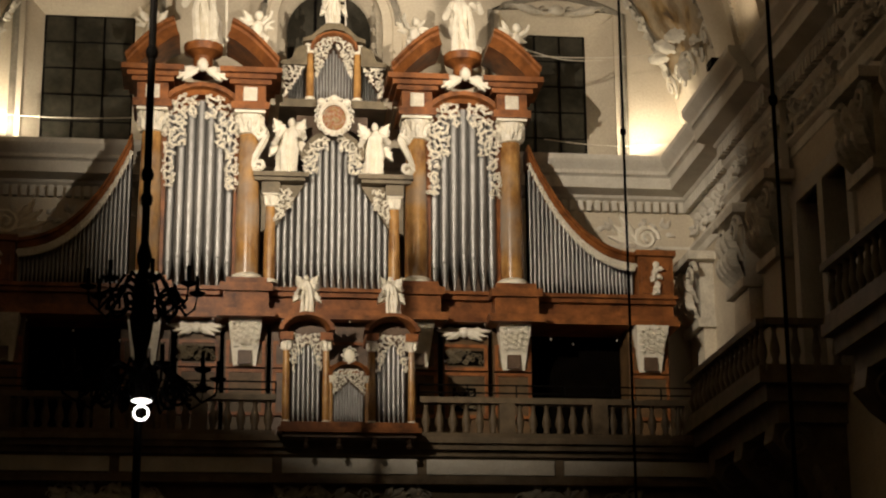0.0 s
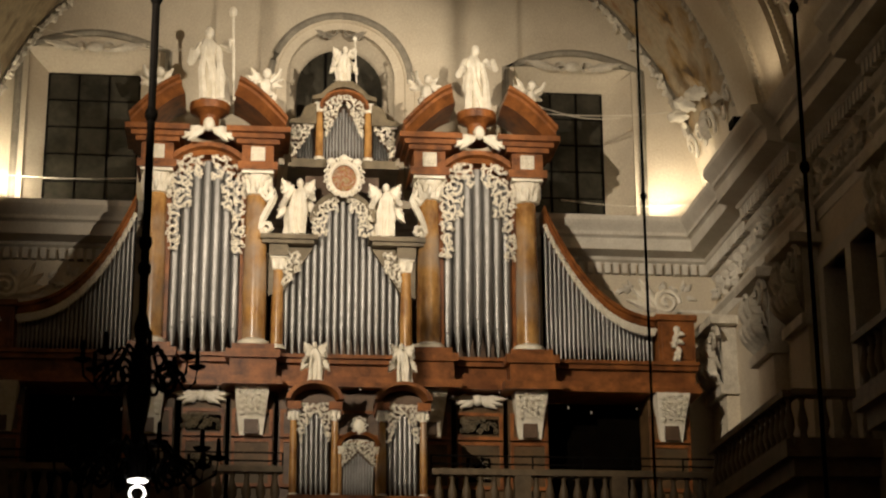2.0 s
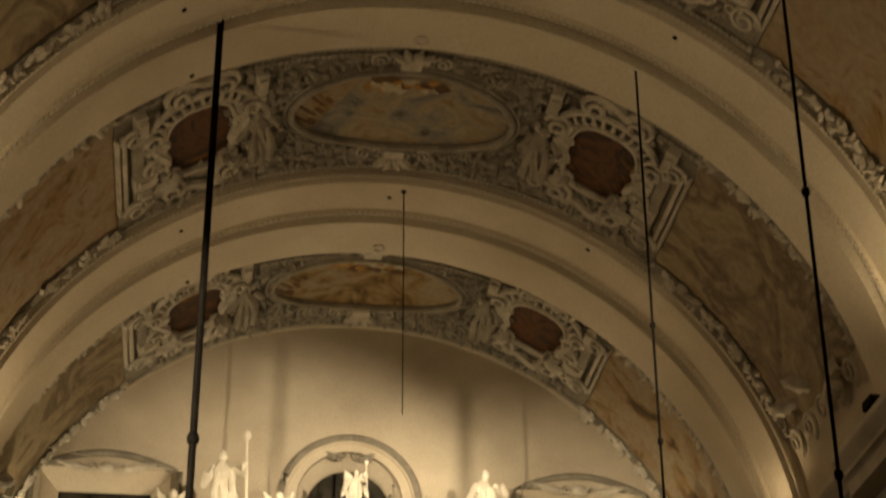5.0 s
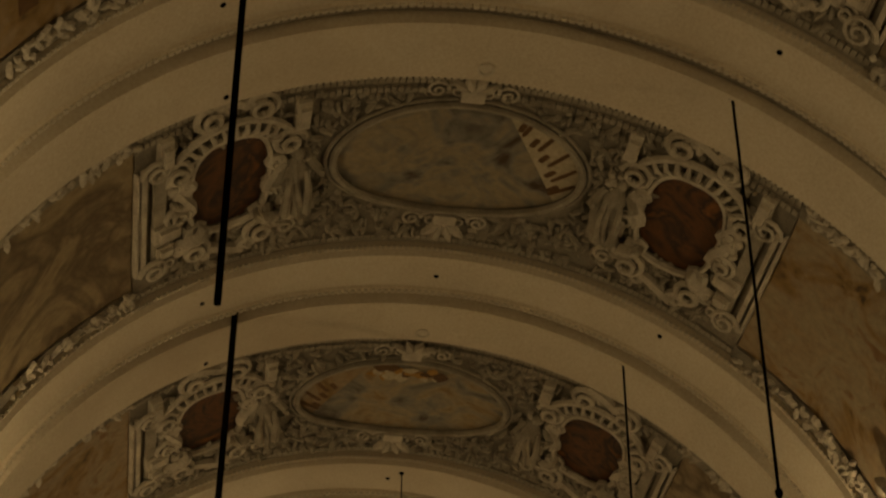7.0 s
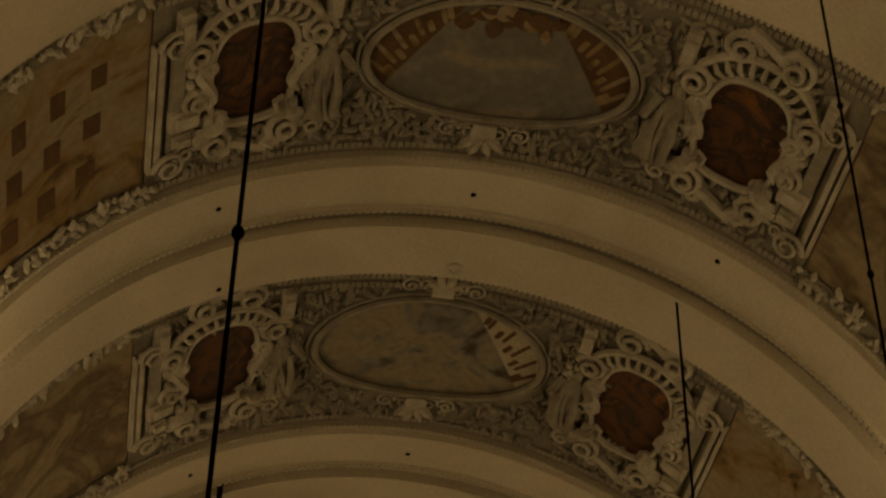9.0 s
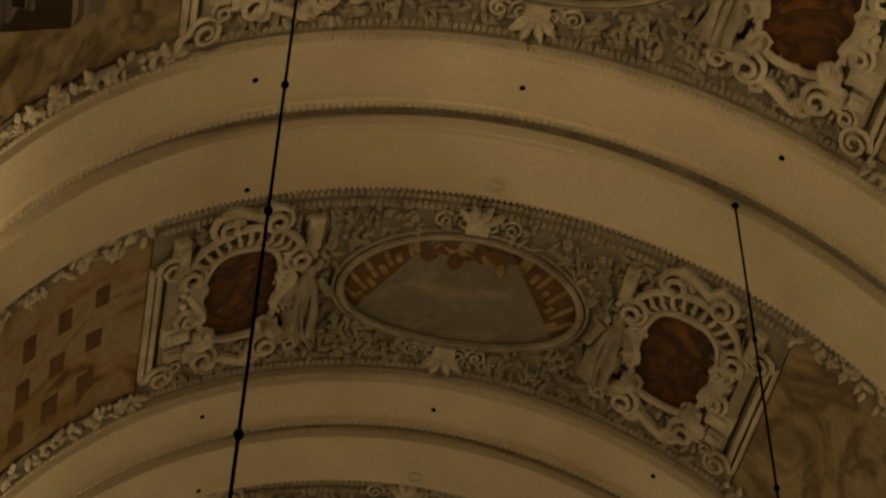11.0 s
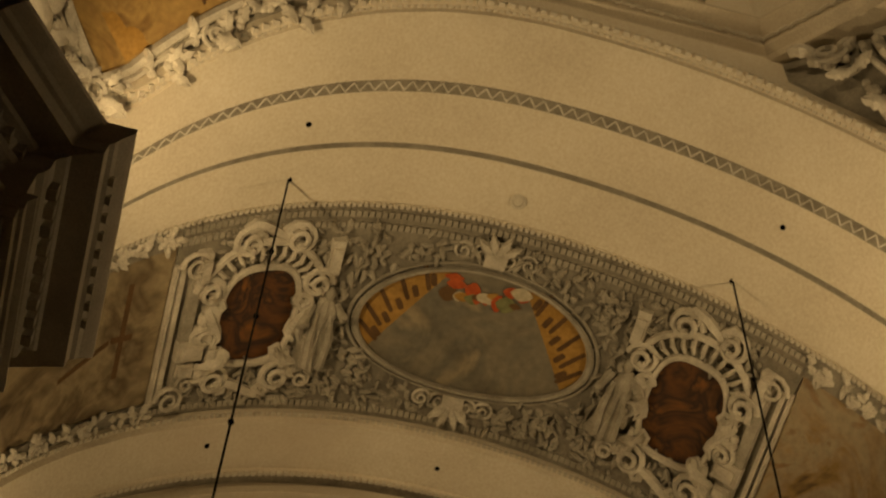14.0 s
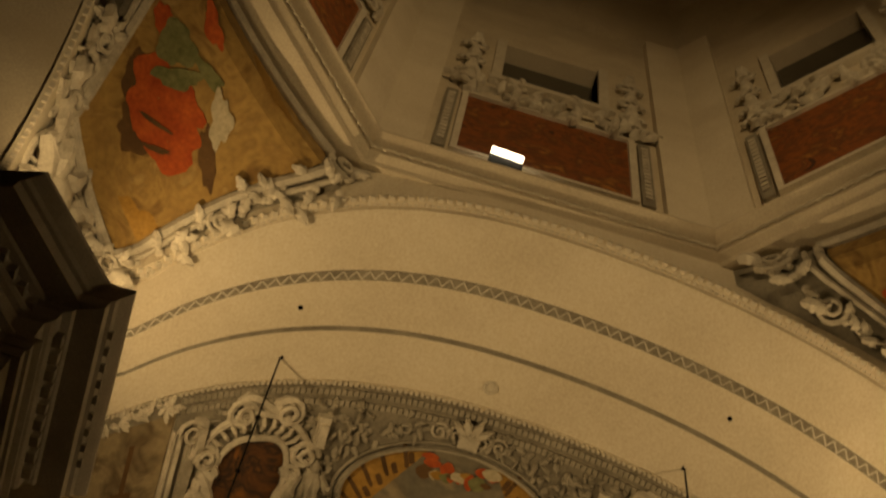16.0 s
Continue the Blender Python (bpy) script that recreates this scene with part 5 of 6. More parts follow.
for cx in (-3.0, 2.75):
    for z, w, hh in ((21.36, 0.85, 0.32), (20.45, 0.5, 0.5)):
        # flat black slab painted as the shaded depth of the grille
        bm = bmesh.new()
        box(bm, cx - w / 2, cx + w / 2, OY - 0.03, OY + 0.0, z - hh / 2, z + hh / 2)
        part("grille_shade_slab", bm, BLACK, organ)
        bm = bmesh.new()
        rnd = random.Random(int(z * 10))
        for i in range(int(w * 34)):
            volute(bm, pose(cx + rnd.uniform(-w / 2.3, w / 2.3), OY - 0.05, z + rnd.uniform(-hh / 2.4, hh / 2.4), 90, 0, 0), 0.065, 1.4, rnd.choice((-1, 1)), 0.2)
        part("carved_grille", bm, OLIVE, organ, "carved wooden grille", True)
    bm = bmesh.new()
    ball(bm, pose(cx, OY - 0.05, 21.92), 0.12, 0.08, 0.12)
    for s in (-1, 1):
        for k in range(3):
            leaf(bm, pose(cx, OY - 0.05, 21.95, 90, 0, 0) @ pose(0, 0, 0, 0, 0, (0 - 14 * k) if s > 0 else 180 + 14 * k), 0.6 - 0.08 * k, 0.09, 0.05, 2)
    part("winged_head", bm, CARVED, organ, "cream carved winged head", True)
for cx in (-4.1, -1.97, 1.72, 3.83, 6.85, -7.05):
    bm = bmesh.new()
    rings = [[(cx - w, y, z), (cx + w, y, z), (cx + w, OY + 0.1, z), (cx - w, OY + 0.1, z)] for w, y, z in ((0.24, OY - 0.08, 21.1), (0.26, OY - 0.1, 21.25), (0.3, OY - 0.2, 21.6), (0.34, OY - 0.4, 21.95), (0.36, OY - 0.42, 22.08))]
    grid(bm, rings, close_u=True, caps=True)
    for r in range(5):
        for e in (-2, -1, 0, 1, 2):
            z = 21.54 + 0.11 * r + 0.04 * (e % 2)
            yy = OY - 0.21 - (z - 21.5) * 0.46
            volute(bm, pose(cx + e * (0.105 + 0.006 * r), yy, z, 70, 0, 0) @ pose(0, 0, 0, 0, 0, 75 * (e + r)), 0.05, 1.2, 1 if (e + r) % 2 else -1, 0.28, 0.4)
    part("carved_console", bm, CARVED, organ, "cream carved console", True)
    bm = bmesh.new()
    box(bm, cx - 0.15, cx + 0.15, OY - 0.16, OY - 0.11, 21.12, 21.42)
    part("console_recess", bm, DARKWOOD, organ)
for i in range(30):
    if i % 2 == 0 and i % 6:
        continue
    bm = bmesh.new()
    x = -7.0 + 14.0 * i / 29
    ball(bm, pose(x, OY - 0.5, 22.0 - 0.1 * (i % 3) - (0.3 if 4.2 < abs(x) < 6.3 else 0)), 0.013, 0.013, 0.028, 6, 4)
    part("small_knob", bm, CARVED, organ, "tiny pale turned knob", True)


def statue(name, label, x, y, z, h, **kw):
    bm = bmesh.new()
    figure(bm, pose(x, y, z), h, **kw)
    return obj(name, bm, CARVED, None, label, True, "statue")


statue("robed_statue", "cream carved robed bishop statue on the organ tower", -3.03, OY - 0.05, 28.34, 1.85, arm=0.8, staff=True, seed=1)
statue("robed_statue", "cream carved robed statue on the organ tower", 2.79, OY - 0.05, 28.30, 1.7, arm=0.5, seed=2)
statue("angel_statue", "cream carved winged angel with trumpet on the organ top", OX, OY + 0.2, 29.0, 0.95, wings=True, arm=1.2, staff=True, seed=3)
statue("angel_statue", "cream carved winged angel standing beside the crest", OX - 0.97, OY - 0.05, 25.38, 1.35, wings=True, arm=0.5, seed=4)
statue("angel_statue", "cream carved winged angel standing beside the crest", OX + 0.9, OY - 0.05, 25.38, 1.3, wings=True, arm=0.3, seed=5)
for i, (x, z) in enumerate(((-4.15, 28.3), (-1.85, 28.35), (1.65, 28.35), (3.95, 28.3))):
    bm = bmesh.new()
    cherub(bm, pose(x, OY - 0.3, z, 0, 0, 10 * i), 0.85, i)
    obj("cherub_statue", bm, CARVED, None, "small cream carved cherub sitting on the pediment", True, "statue", group="pediment cherubs")

# ---- the small organ set in the balustrade ----
small = thing("positive_organ", "small red-brown organ case hung in the gallery balustrade", "organ")
RX, RY = 0.1, GY - 0.35
for z0, z1, w, d in ((19.12, 19.2, 1.32, 0.34), (19.2, 19.3, 1.42, 0.44), (19.3, 19.42, 1.36, 0.36)):
    bm = bmesh.new()
    box(bm, RX - w, RX + w, RY - d, RY + 0.9, z0, z1)
    part("base_moulding", bm, DARKWOOD if z0 < 19.2 else WOOD, small)
bm = bmesh.new()
box(bm, RX - 1.25, RX + 1.25, RY + 0.25, RY + 0.85, 19.42, 20.5)
for s in (-1, 1):
    box(bm, RX + s * 0.86 - 0.42, RX + s * 0.86 + 0.42, RY + 0.25, RY + 0.85, 20.5, 21.3)
part("case", bm, DARKWOOD, small, "dark wooden case back")
for s in (-1, 1):
    cx = RX + s * 0.86
    for d in (-0.4, 0.4):
        column(small, cx + d, RY, 19.42, 21.12, 0.075, GOLDWOOD, 0.2, 0.08)
    n = 6
    pipe_row(small, [cx - 0.24 + 0.48 * i / (n - 1) for i in range(n)], lambda i, n: RY + 0.12 - 0.05 * math.cos((i - 2.5) * 0.5), 19.44, lambda i, n: 19.7, lambda i, n: 21.1 - 0.08 * abs(i - 2.5), 0.042)

    def rp_lace(rnd, cx=cx):
        x, z = rnd.uniform(-0.3, 0.3), rnd.uniform(20.5, 21.25)
        return (cx + x, z) if z > 21.1 - 0.75 * (abs(x) / 0.3) ** 1.4 else None
    lace("pipe_shade", small, rp_lace, 50, 80 + s, RY - 0.03, size=(0.045, 0.08))
    for z0, z1, w in ((21.12, 21.2, 0.5), (21.2, 21.28, 0.54)):
        for e in (-1, 1):
            bm = bmesh.new()
            box(bm, cx + e * 0.4 - 0.13, cx + e * 0.4 + 0.13, RY - 0.14, RY + 0.6, z0, z1)
            part("cornice_block", bm, WOOD, small)
    bm = bmesh.new()
    rings = []
    for i in range(17):
        a = math.pi * (0.03 + 0.94 * i / 16)
        rings.append([(cx - r * math.cos(a), y, 21.28 + r * 0.72 * math.sin(a)) for r, y in ((0.42, RY - 0.1), (0.42, RY + 0.6), (0.55, RY + 0.6), (0.57, RY - 0.2), (0.48, RY - 0.2))])
    grid(bm, rings, close_u=True, caps=True)
    part("curved_pediment", bm, WOOD, small, "", True)
    bm = bmesh.new()
    box(bm, cx - 0.42, cx + 0.42, RY + 0.2, RY + 0.6, 21.28, 21.6)
    part("pediment_back", bm, DARKWOOD, small)
n = 11
pipe_row(small, [RX - 0.27 + 0.54 * i / (n - 1) for i in range(n)], lambda i, n: RY + 0.1, 19.44, lambda i, n: 19.62, lambda i, n: 20.3 - 0.05 * abs(i - 5), 0.024)
for d in (-0.37, 0.37):
    column(small, RX + d, RY + 0.02, 19.42, 20.42, 0.05, GOLDWOOD, 0.14, 0.06)


def rpm_lace(rnd):
    x, z = rnd.uniform(-0.32, 0.32), rnd.uniform(20.0, 20.55)
    return (RX + x, z) if 20.35 - 0.3 * abs(x) / 0.3 < z < 20.35 + 0.25 * math.sqrt(max(0, 1 - (x / 0.34) ** 2)) else None


lace("pipe_shade", small, rpm_lace, 40, 90, RY - 0.02, size=(0.03, 0.055))
bm = bmesh.new()
rings = []
for i in range(13):
    a = math.pi * i / 12
    rings.append([(RX - r * math.cos(a), y, 20.42 + r * 0.7 * math.sin(a)) for r, y in ((0.34, RY - 0.02), (0.34, RY + 0.4), (0.43, RY + 0.4), (0.43, RY - 0.08))])
grid(bm, rings, close_u=True, caps=True)
part("middle_arch", bm, WOOD, small, "", True)
bm = bmesh.new()
ball(bm, pose(RX, RY - 0.05, 20.82), 0.11, 0.05, 0.14)
for i in range(8):
    volute(bm, pose(RX + 0.12 * math.cos(i * 0.785), RY - 0.07, 20.82 + 0.14 * math.sin(i * 0.785), 90, 0, 0), 0.05, 1.2, 1, 0.25)
part("crest", bm, CARVED, small, "cream carved crest", True)
for i, s in enumerate((-1, 1)):
    statue("angel_statue", "small cream carved angel on the curved pediment", RX + s * 0.86, RY + 0.05, 21.66, 0.86, wings=True, arm=0.6, seed=6 + i)
for x in (-0.75, -0.1, 0.6, 1.3):
    bm = bmesh.new()
    lathe(bm, [(0.02, -0.22), (0.07, -0.16), (0.03, -0.1), (0.1, 0.0)], 10, pose(x, RY - 0.2, 19.12))
    part("drop_finial", bm, DARKWOOD, small, "", True)


# ---- the crossing: pendentives, ring, drum ----
CY, CZ = -2.1, 34.75
HS = 3.52


def oct_point(i, r=8.5):
    a = radians(90 - 22.5 + 45 * i)
    rr = r / math.cos(radians(22.5))
    return Vector((rr * math.cos(a), CY + rr * math.sin(a), 0))


def quarter(m):
    """Turns a form of the west side onto the other sides of the crossing."""
    return Matrix.Translation((0, CY, 0)) @ Matrix.Rotation(radians(m), 4, "Z") @ Matrix.Translation((0, -CY, 0))


# spandrel walls over the four arches and the three further vaults
for q, nm in enumerate(("west", "south", "east", "north")):
    bm = bmesh.new()
    n = 48
    rows = []
    for i in range(n + 1):
        a = radians(-88 + 176 * i / n)
        x, z = (R - 0.12) * math.sin(a), ZS + (R - 0.12) * math.cos(a)
        dy = bend(math.degrees(a), YC) - YC if q == 0 else 0.0
        rows.append([(x, YC - 0.1 + dy, z), (x, YC - 0.25 + dy, z + 0.06), (x, YC - 0.25 + dy * 0.2, max(z + 0.1, CZ + 0.2)), (x, YC + 0.35 + dy, max(z + 0.1, CZ + 0.2))])
    grid(bm, rows)
    bmesh.ops.transform(bm, matrix=quarter(90 * q), verts=bm.verts)
    obj("wall_" + nm + "_spandrel", bm, BAND, None, "cream plaster wall over the crossing arch", False, "wall", "structure")
    bm = bmesh.new()
    for i in range(130):
        a = -80 + 160 * i / 129
        m = quarter(90 * q) @ on_vault(a, YC - 0.24, 0.10)
        box(bm, -0.05, 0.05, -0.08, 0.0, -0.05, 0.04, m)
    tagged(obj("arch_beads", bm, MOULD, None, "small plaster beads along the crossing arch", False, "moulding"), kind="stuff")
    if q:
        bm = bmesh.new()
        arc_sweep(bm, [(YC - 0.1, R), (YC + 14, R), (YC + 14, R + 0.5), (YC - 0.1, R + 0.5)], n=40)
        box(bm, -9.5, 9.5, YC + 14, YC + 14.5, 0, 36)
        for s in (-1, 1):
            xa, xb = sorted((s * R, s * (R + 0.6)))
            box(bm, xa, xb, YC + 1.2, YC + 14, 0, ZS)
        bmesh.ops.transform(bm, matrix=quarter(90 * q), verts=bm.verts)
        obj("wall_" + nm + "_arm", bm, PLASTER, None, "cream plaster walls and vault of a church arm", True, "wall", "structure")


def pendentive_point(f, z):
    """f from 0 on the west arch to 1 on the south arch."""
    w = max(HS, math.sqrt(max(0.0, R * R - (z - ZS) ** 2)))
    lean = bend(-math.degrees(math.atan2(w, max(0.01, z - ZS))), YC) - YC
    a, b = Vector((-w, YC - 0.1 + lean, z)), Vector((-(YC - 0.1 - CY), CY + w, z))
    p = a.lerp(b, f)
    mid = 1 - (2 * f - 1) ** 2
    d = (Vector((0, CY, z)) - p).normalized()
    return p - d * 0.35 * mid * (a - b).length / 6


def pend_frame(f, z, inset=0.0):
    p = pendentive_point(f, z)
    u = (pendentive_point(min(1, f + 0.03), z) - pendentive_point(max(0, f - 0.03), z)).normalized()
    v = (pendentive_point(f, z + 0.1) - pendentive_point(f, z - 0.1)).normalized()
    n = u.cross(v).normalized()
    if n.dot(Vector((0, CY, z - 8)) - p) < 0:
        n = -n
    v = n.cross(u)
    m = Matrix((u, v, n)).transposed().to_4x4()
    m.translation = p + n * inset
    return m


def pend_patch(bm, f0, f1, z0, z1, inset, n=14, k=14, shrink=0.0):
    rows = []
    for j in range(k + 1):
        z = z0 + (z1 - z0) * j / k
        rows.append([pend_frame(f0 + (f1 - f0) * i / n, z, inset).translation for i in range(n + 1)])
    return grid(bm, rows)


for q in range(4):
    t = thing("pendentive", "pendentive with a painted scene in a white stucco frame", "pendentive", group="pendentives")
    T = quarter(90 * q)

    def done(name, bm, mat, label="", smooth=False, T=T, t=t):
        bmesh.ops.transform(bm, matrix=T, verts=bm.verts)
        return part(name, bm, mat, t, label, smooth)

    bm = bmesh.new()
    pend_patch(bm, 0, 1, ZS + 0.3, CZ + 0.1, 0, 14, 24)
    done("ground", bm, GREYSTUCCO)
    bm = bmesh.new()
    pend_patch(bm, 0.12, 0.72, 31.0, 34.2, 0.06)
    pic = done("painting", bm, FR_PEND, "painted seated figure scene in ochre and red")
    # painted masses of cloth and furniture
    SCENE = (("painted_light", 0.2, 31.5, 0.5, 0.3, FR_GOLD, 20), ("painted_light", 0.34, 33.9, 0.7, 0.2, FR_GOLD, -10), ("painted_shadow", 0.47, 32.05, 0.55, 0.38, FR_DARK, 35), ("painted_shadow", 0.25, 32.7, 0.6, 0.16, FR_DARK, -30), ("painted_shadow", 0.62, 32.3, 0.3, 0.4, FR_DARK, 10),
             ("painted_cloth", 0.50, 32.5, 0.85, 0.58, FR_RED, 35), ("painted_cloth", 0.37, 32.36, 0.66, 0.48, FR_RED, 35), ("painted_cloth", 0.66, 32.98, 0.28, 0.22, FR_RED, 0), ("painted_cloth", 0.54, 33.5, 0.40, 0.16, FR_RED, -15), ("painted_cloth", 0.58, 33.0, 0.48, 0.34, FR_GREEN, 35), ("painted_cloth", 0.51, 32.82, 0.55, 0.17, FR_GREEN, 48),
             ("painted_cloth", 0.46, 33.2, 0.46, 0.12, FR_GREEN, 10), ("painted_page", 0.33, 33.05, 0.50, 0.20, FR_PALE, -35), ("painted_shadow", 0.45, 32.3, 0.42, 0.04, FR_DARK, 30), ("painted_shadow", 0.38, 32.15, 0.34, 0.05, FR_DARK, 42))
    for order, (nm2, f, z, w, hh, mat, rot) in enumerate(SCENE):
        bm = bmesh.new()
        rnd = random.Random(order * 7 + q)
        k1, k2, p1, p2 = rnd.uniform(0.08, 0.22), rnd.uniform(0.05, 0.14), rnd.uniform(0, 6), rnd.uniform(0, 6)
        ring = []
        for i in range(36):
            a = 2 * math.pi * i / 36
            g = 1 + k1 * math.sin(3 * a + p1) + k2 * math.sin(7 * a + p2) + rnd.uniform(-0.04, 0.04)
            ring.append((w * math.cos(a) * g, hh * math.sin(a) * g))
        # the patch follows the curve of the pendentive
        off = 0.066 + 0.003 * order
        m0 = pend_frame(f, z, off)
        ef, ez = (pend_frame(f + 0.01, z, off).translation - m0.translation) * 100, (pend_frame(f, z + 0.01, off).translation - m0.translation) * 100
        ax, ay = m0.to_3x3() @ Vector((1, 0, 0)), m0.to_3x3() @ Vector((0, 1, 0))
        mf, mz = ef.length * (1 if ef.dot(ax) > 0 else -1), ez.length * (1 if ez.dot(ay) > 0 else -1)
        cr, sr = math.cos(radians(rot)), math.sin(radians(rot))
        grid(bm, [[pend_frame(min(0.71, max(0.13, f + g * (u * cr - v * sr) / mf)), min(34.17, max(31.03, z + g * (u * sr + v * cr) / mz)), off).translation for u, v in ring] for g in (0.02, 0.35, 0.7, 1.0)], True)
        bmesh.ops.transform(bm, matrix=T, verts=bm.verts)
        part(nm2, bm, mat, pic, "patch of painted cloth")
    for fa, za, fb, zb in ((0.10, 30.85, 0.74, 30.85), (0.10, 30.85, 0.10, 34.3), (0.74, 30.85, 0.74, 34.3), (0.10, 34.3, 0.74, 34.3)):
        for off, rad in ((0.0, 0.1), (0.22, 0.06)):
            bm = bmesh.new()
            pts = []
            for i in range(13):
                f, z = fa + (fb - fa) * i / 12, za + (zb - za) * i / 12
                fo = off * 0.16
                f2 = f + (fo if f > 0.5 else -fo) * (1 if fa == fb else 0)
                z2 = z + (off if z > 32 else -off) * (1 if za == zb else 0)
                pts.append(pend_frame(f2, z2, 0.08).translation)
            tube(bm, pts, rad, 6)
            done("frame_moulding", bm, STUCCO, "pale moulded frame", True)
    rnd = random.Random(31 + q)
    bm = bmesh.new()
    for i in range(90):
        e = i % 3
        if e == 0:
            f, z = rnd.uniform(0.04, 0.8), 30.5 + rnd.uniform(-0.25, 0.15)
        else:
            f, z = (0.05 if e == 1 else 0.84) + rnd.uniform(-0.04, 0.05), rnd.uniform(30.0, 34.4)
        ball(bm, pend_frame(f, z, 0.08), 0.09, 0.09, 0.07, 6, 4)
        leaf(bm, pend_frame(f, z, 0.05) @ pose(0, 0, 0, 0, 0, rnd.uniform(0, 360)), 0.4, 0.13, 0.16, 3)
    done("frame_foliage", bm, STUCCO, "stucco leaves and beads round the painting", True)
    for i, (f, z, sz) in enumerate(((0.06, 30.6, 0.34), (0.84, 30.7, 0.4), (0.25, 30.35, 0.26), (0.42, 30.3, 0.28), (0.06, 34.2, 0.34), (0.86, 34.1, 0.34), (0.84, 31.8, 0.34), (0.86, 33.0, 0.3), (0.04, 32.4, 0.22), (0.3, 29.4, 0.45), (0.72, 30.0, 0.5), (0.5, 28.6, 0.45), (0.62, 29.3, 0.5), (0.4, 28.2, 0.36), (0.72, 28.3, 0.4), (0.55, 27.6, 0.36), (0.5, 30.0, 0.4))):
        bm = bmesh.new()
        volute(bm, pend_frame(f, z, 0.06), sz, 1.8, 1 if f < 0.5 else -1, 0.2, 0.8)
        leaf(bm, pend_frame(f, z, 0.1) @ pose(0, 0, 0, 0, 0, 200 if f < 0.5 else -20), sz * 1.8, 0.18, 0.3, 3)
        done("volute", bm, STUCCO, "", True)
    bm = bmesh.new()
    ball(bm, pend_frame(0.58, 29.5, 0.3), 0.5, 0.6, 0.35)
    for i in range(9):
        leaf(bm, pend_frame(0.58, 29.3, 0.2) @ pose(0, 0, 0, 0, 0, i * 40), 1.15, 0.26, 0.4, 3)
    shell_fan(bm, pend_frame(0.58, 29.6, 0.2), 0.95, 0.5, -20, 200, 11)
    done("cartouche", bm, STUCCO, "large white stucco cartouche", True)

# ring cornice of the octagon
t = thing("drum_cornice", "octagonal plaster ring cornice with leaf moulding", "cornice", kind="structure")
RP = [(8.6, CZ - 0.15), (8.48, CZ - 0.15), (8.44, CZ), (8.30, CZ + 0.1), (8.28, CZ + 0.42), (8.12, CZ + 0.55), (8.02, CZ + 0.62), (8.02, CZ + 0.72), (8.15, CZ + 0.85), (8.55, CZ + 1.1), (9.2, CZ + 1.1), (9.2, CZ - 0.15)]
for i in range(8):
    bm = bmesh.new()
    grid(bm, [[(*oct_point(j, r).xy, z) for r, z in RP] for j in (i, i + 1)], close_u=True)
    part("moulding", bm, PLASTER, t)
    bm = bmesh.new()
    p, p2 = oct_point(i, 8.27), oct_point(i + 1, 8.27)
    u = (p2 - p).normalized()
    nrm = Vector((-u.y, u.x, 0))
    if nrm.dot(Vector((0, CY, 0)) - p) < 0:
        nrm = -nrm
    for k in range(26):
        c = p.lerp(p2, (k + 0.5) / 26)
        m = Matrix((u, (0, 0, 1), nrm)).transposed().to_4x4()
        m.translation = (c.x, c.y, CZ + 0.2)
        shell_fan(bm, m @ Matrix.Diagonal((0.28, 0.32, 0.4, 1)), 0.4, 0.1, 0, 180, 4)
    tagged(part("leaf_moulding", bm, MOULD, t, "row of small scalloped leaves"), kind="stuff")

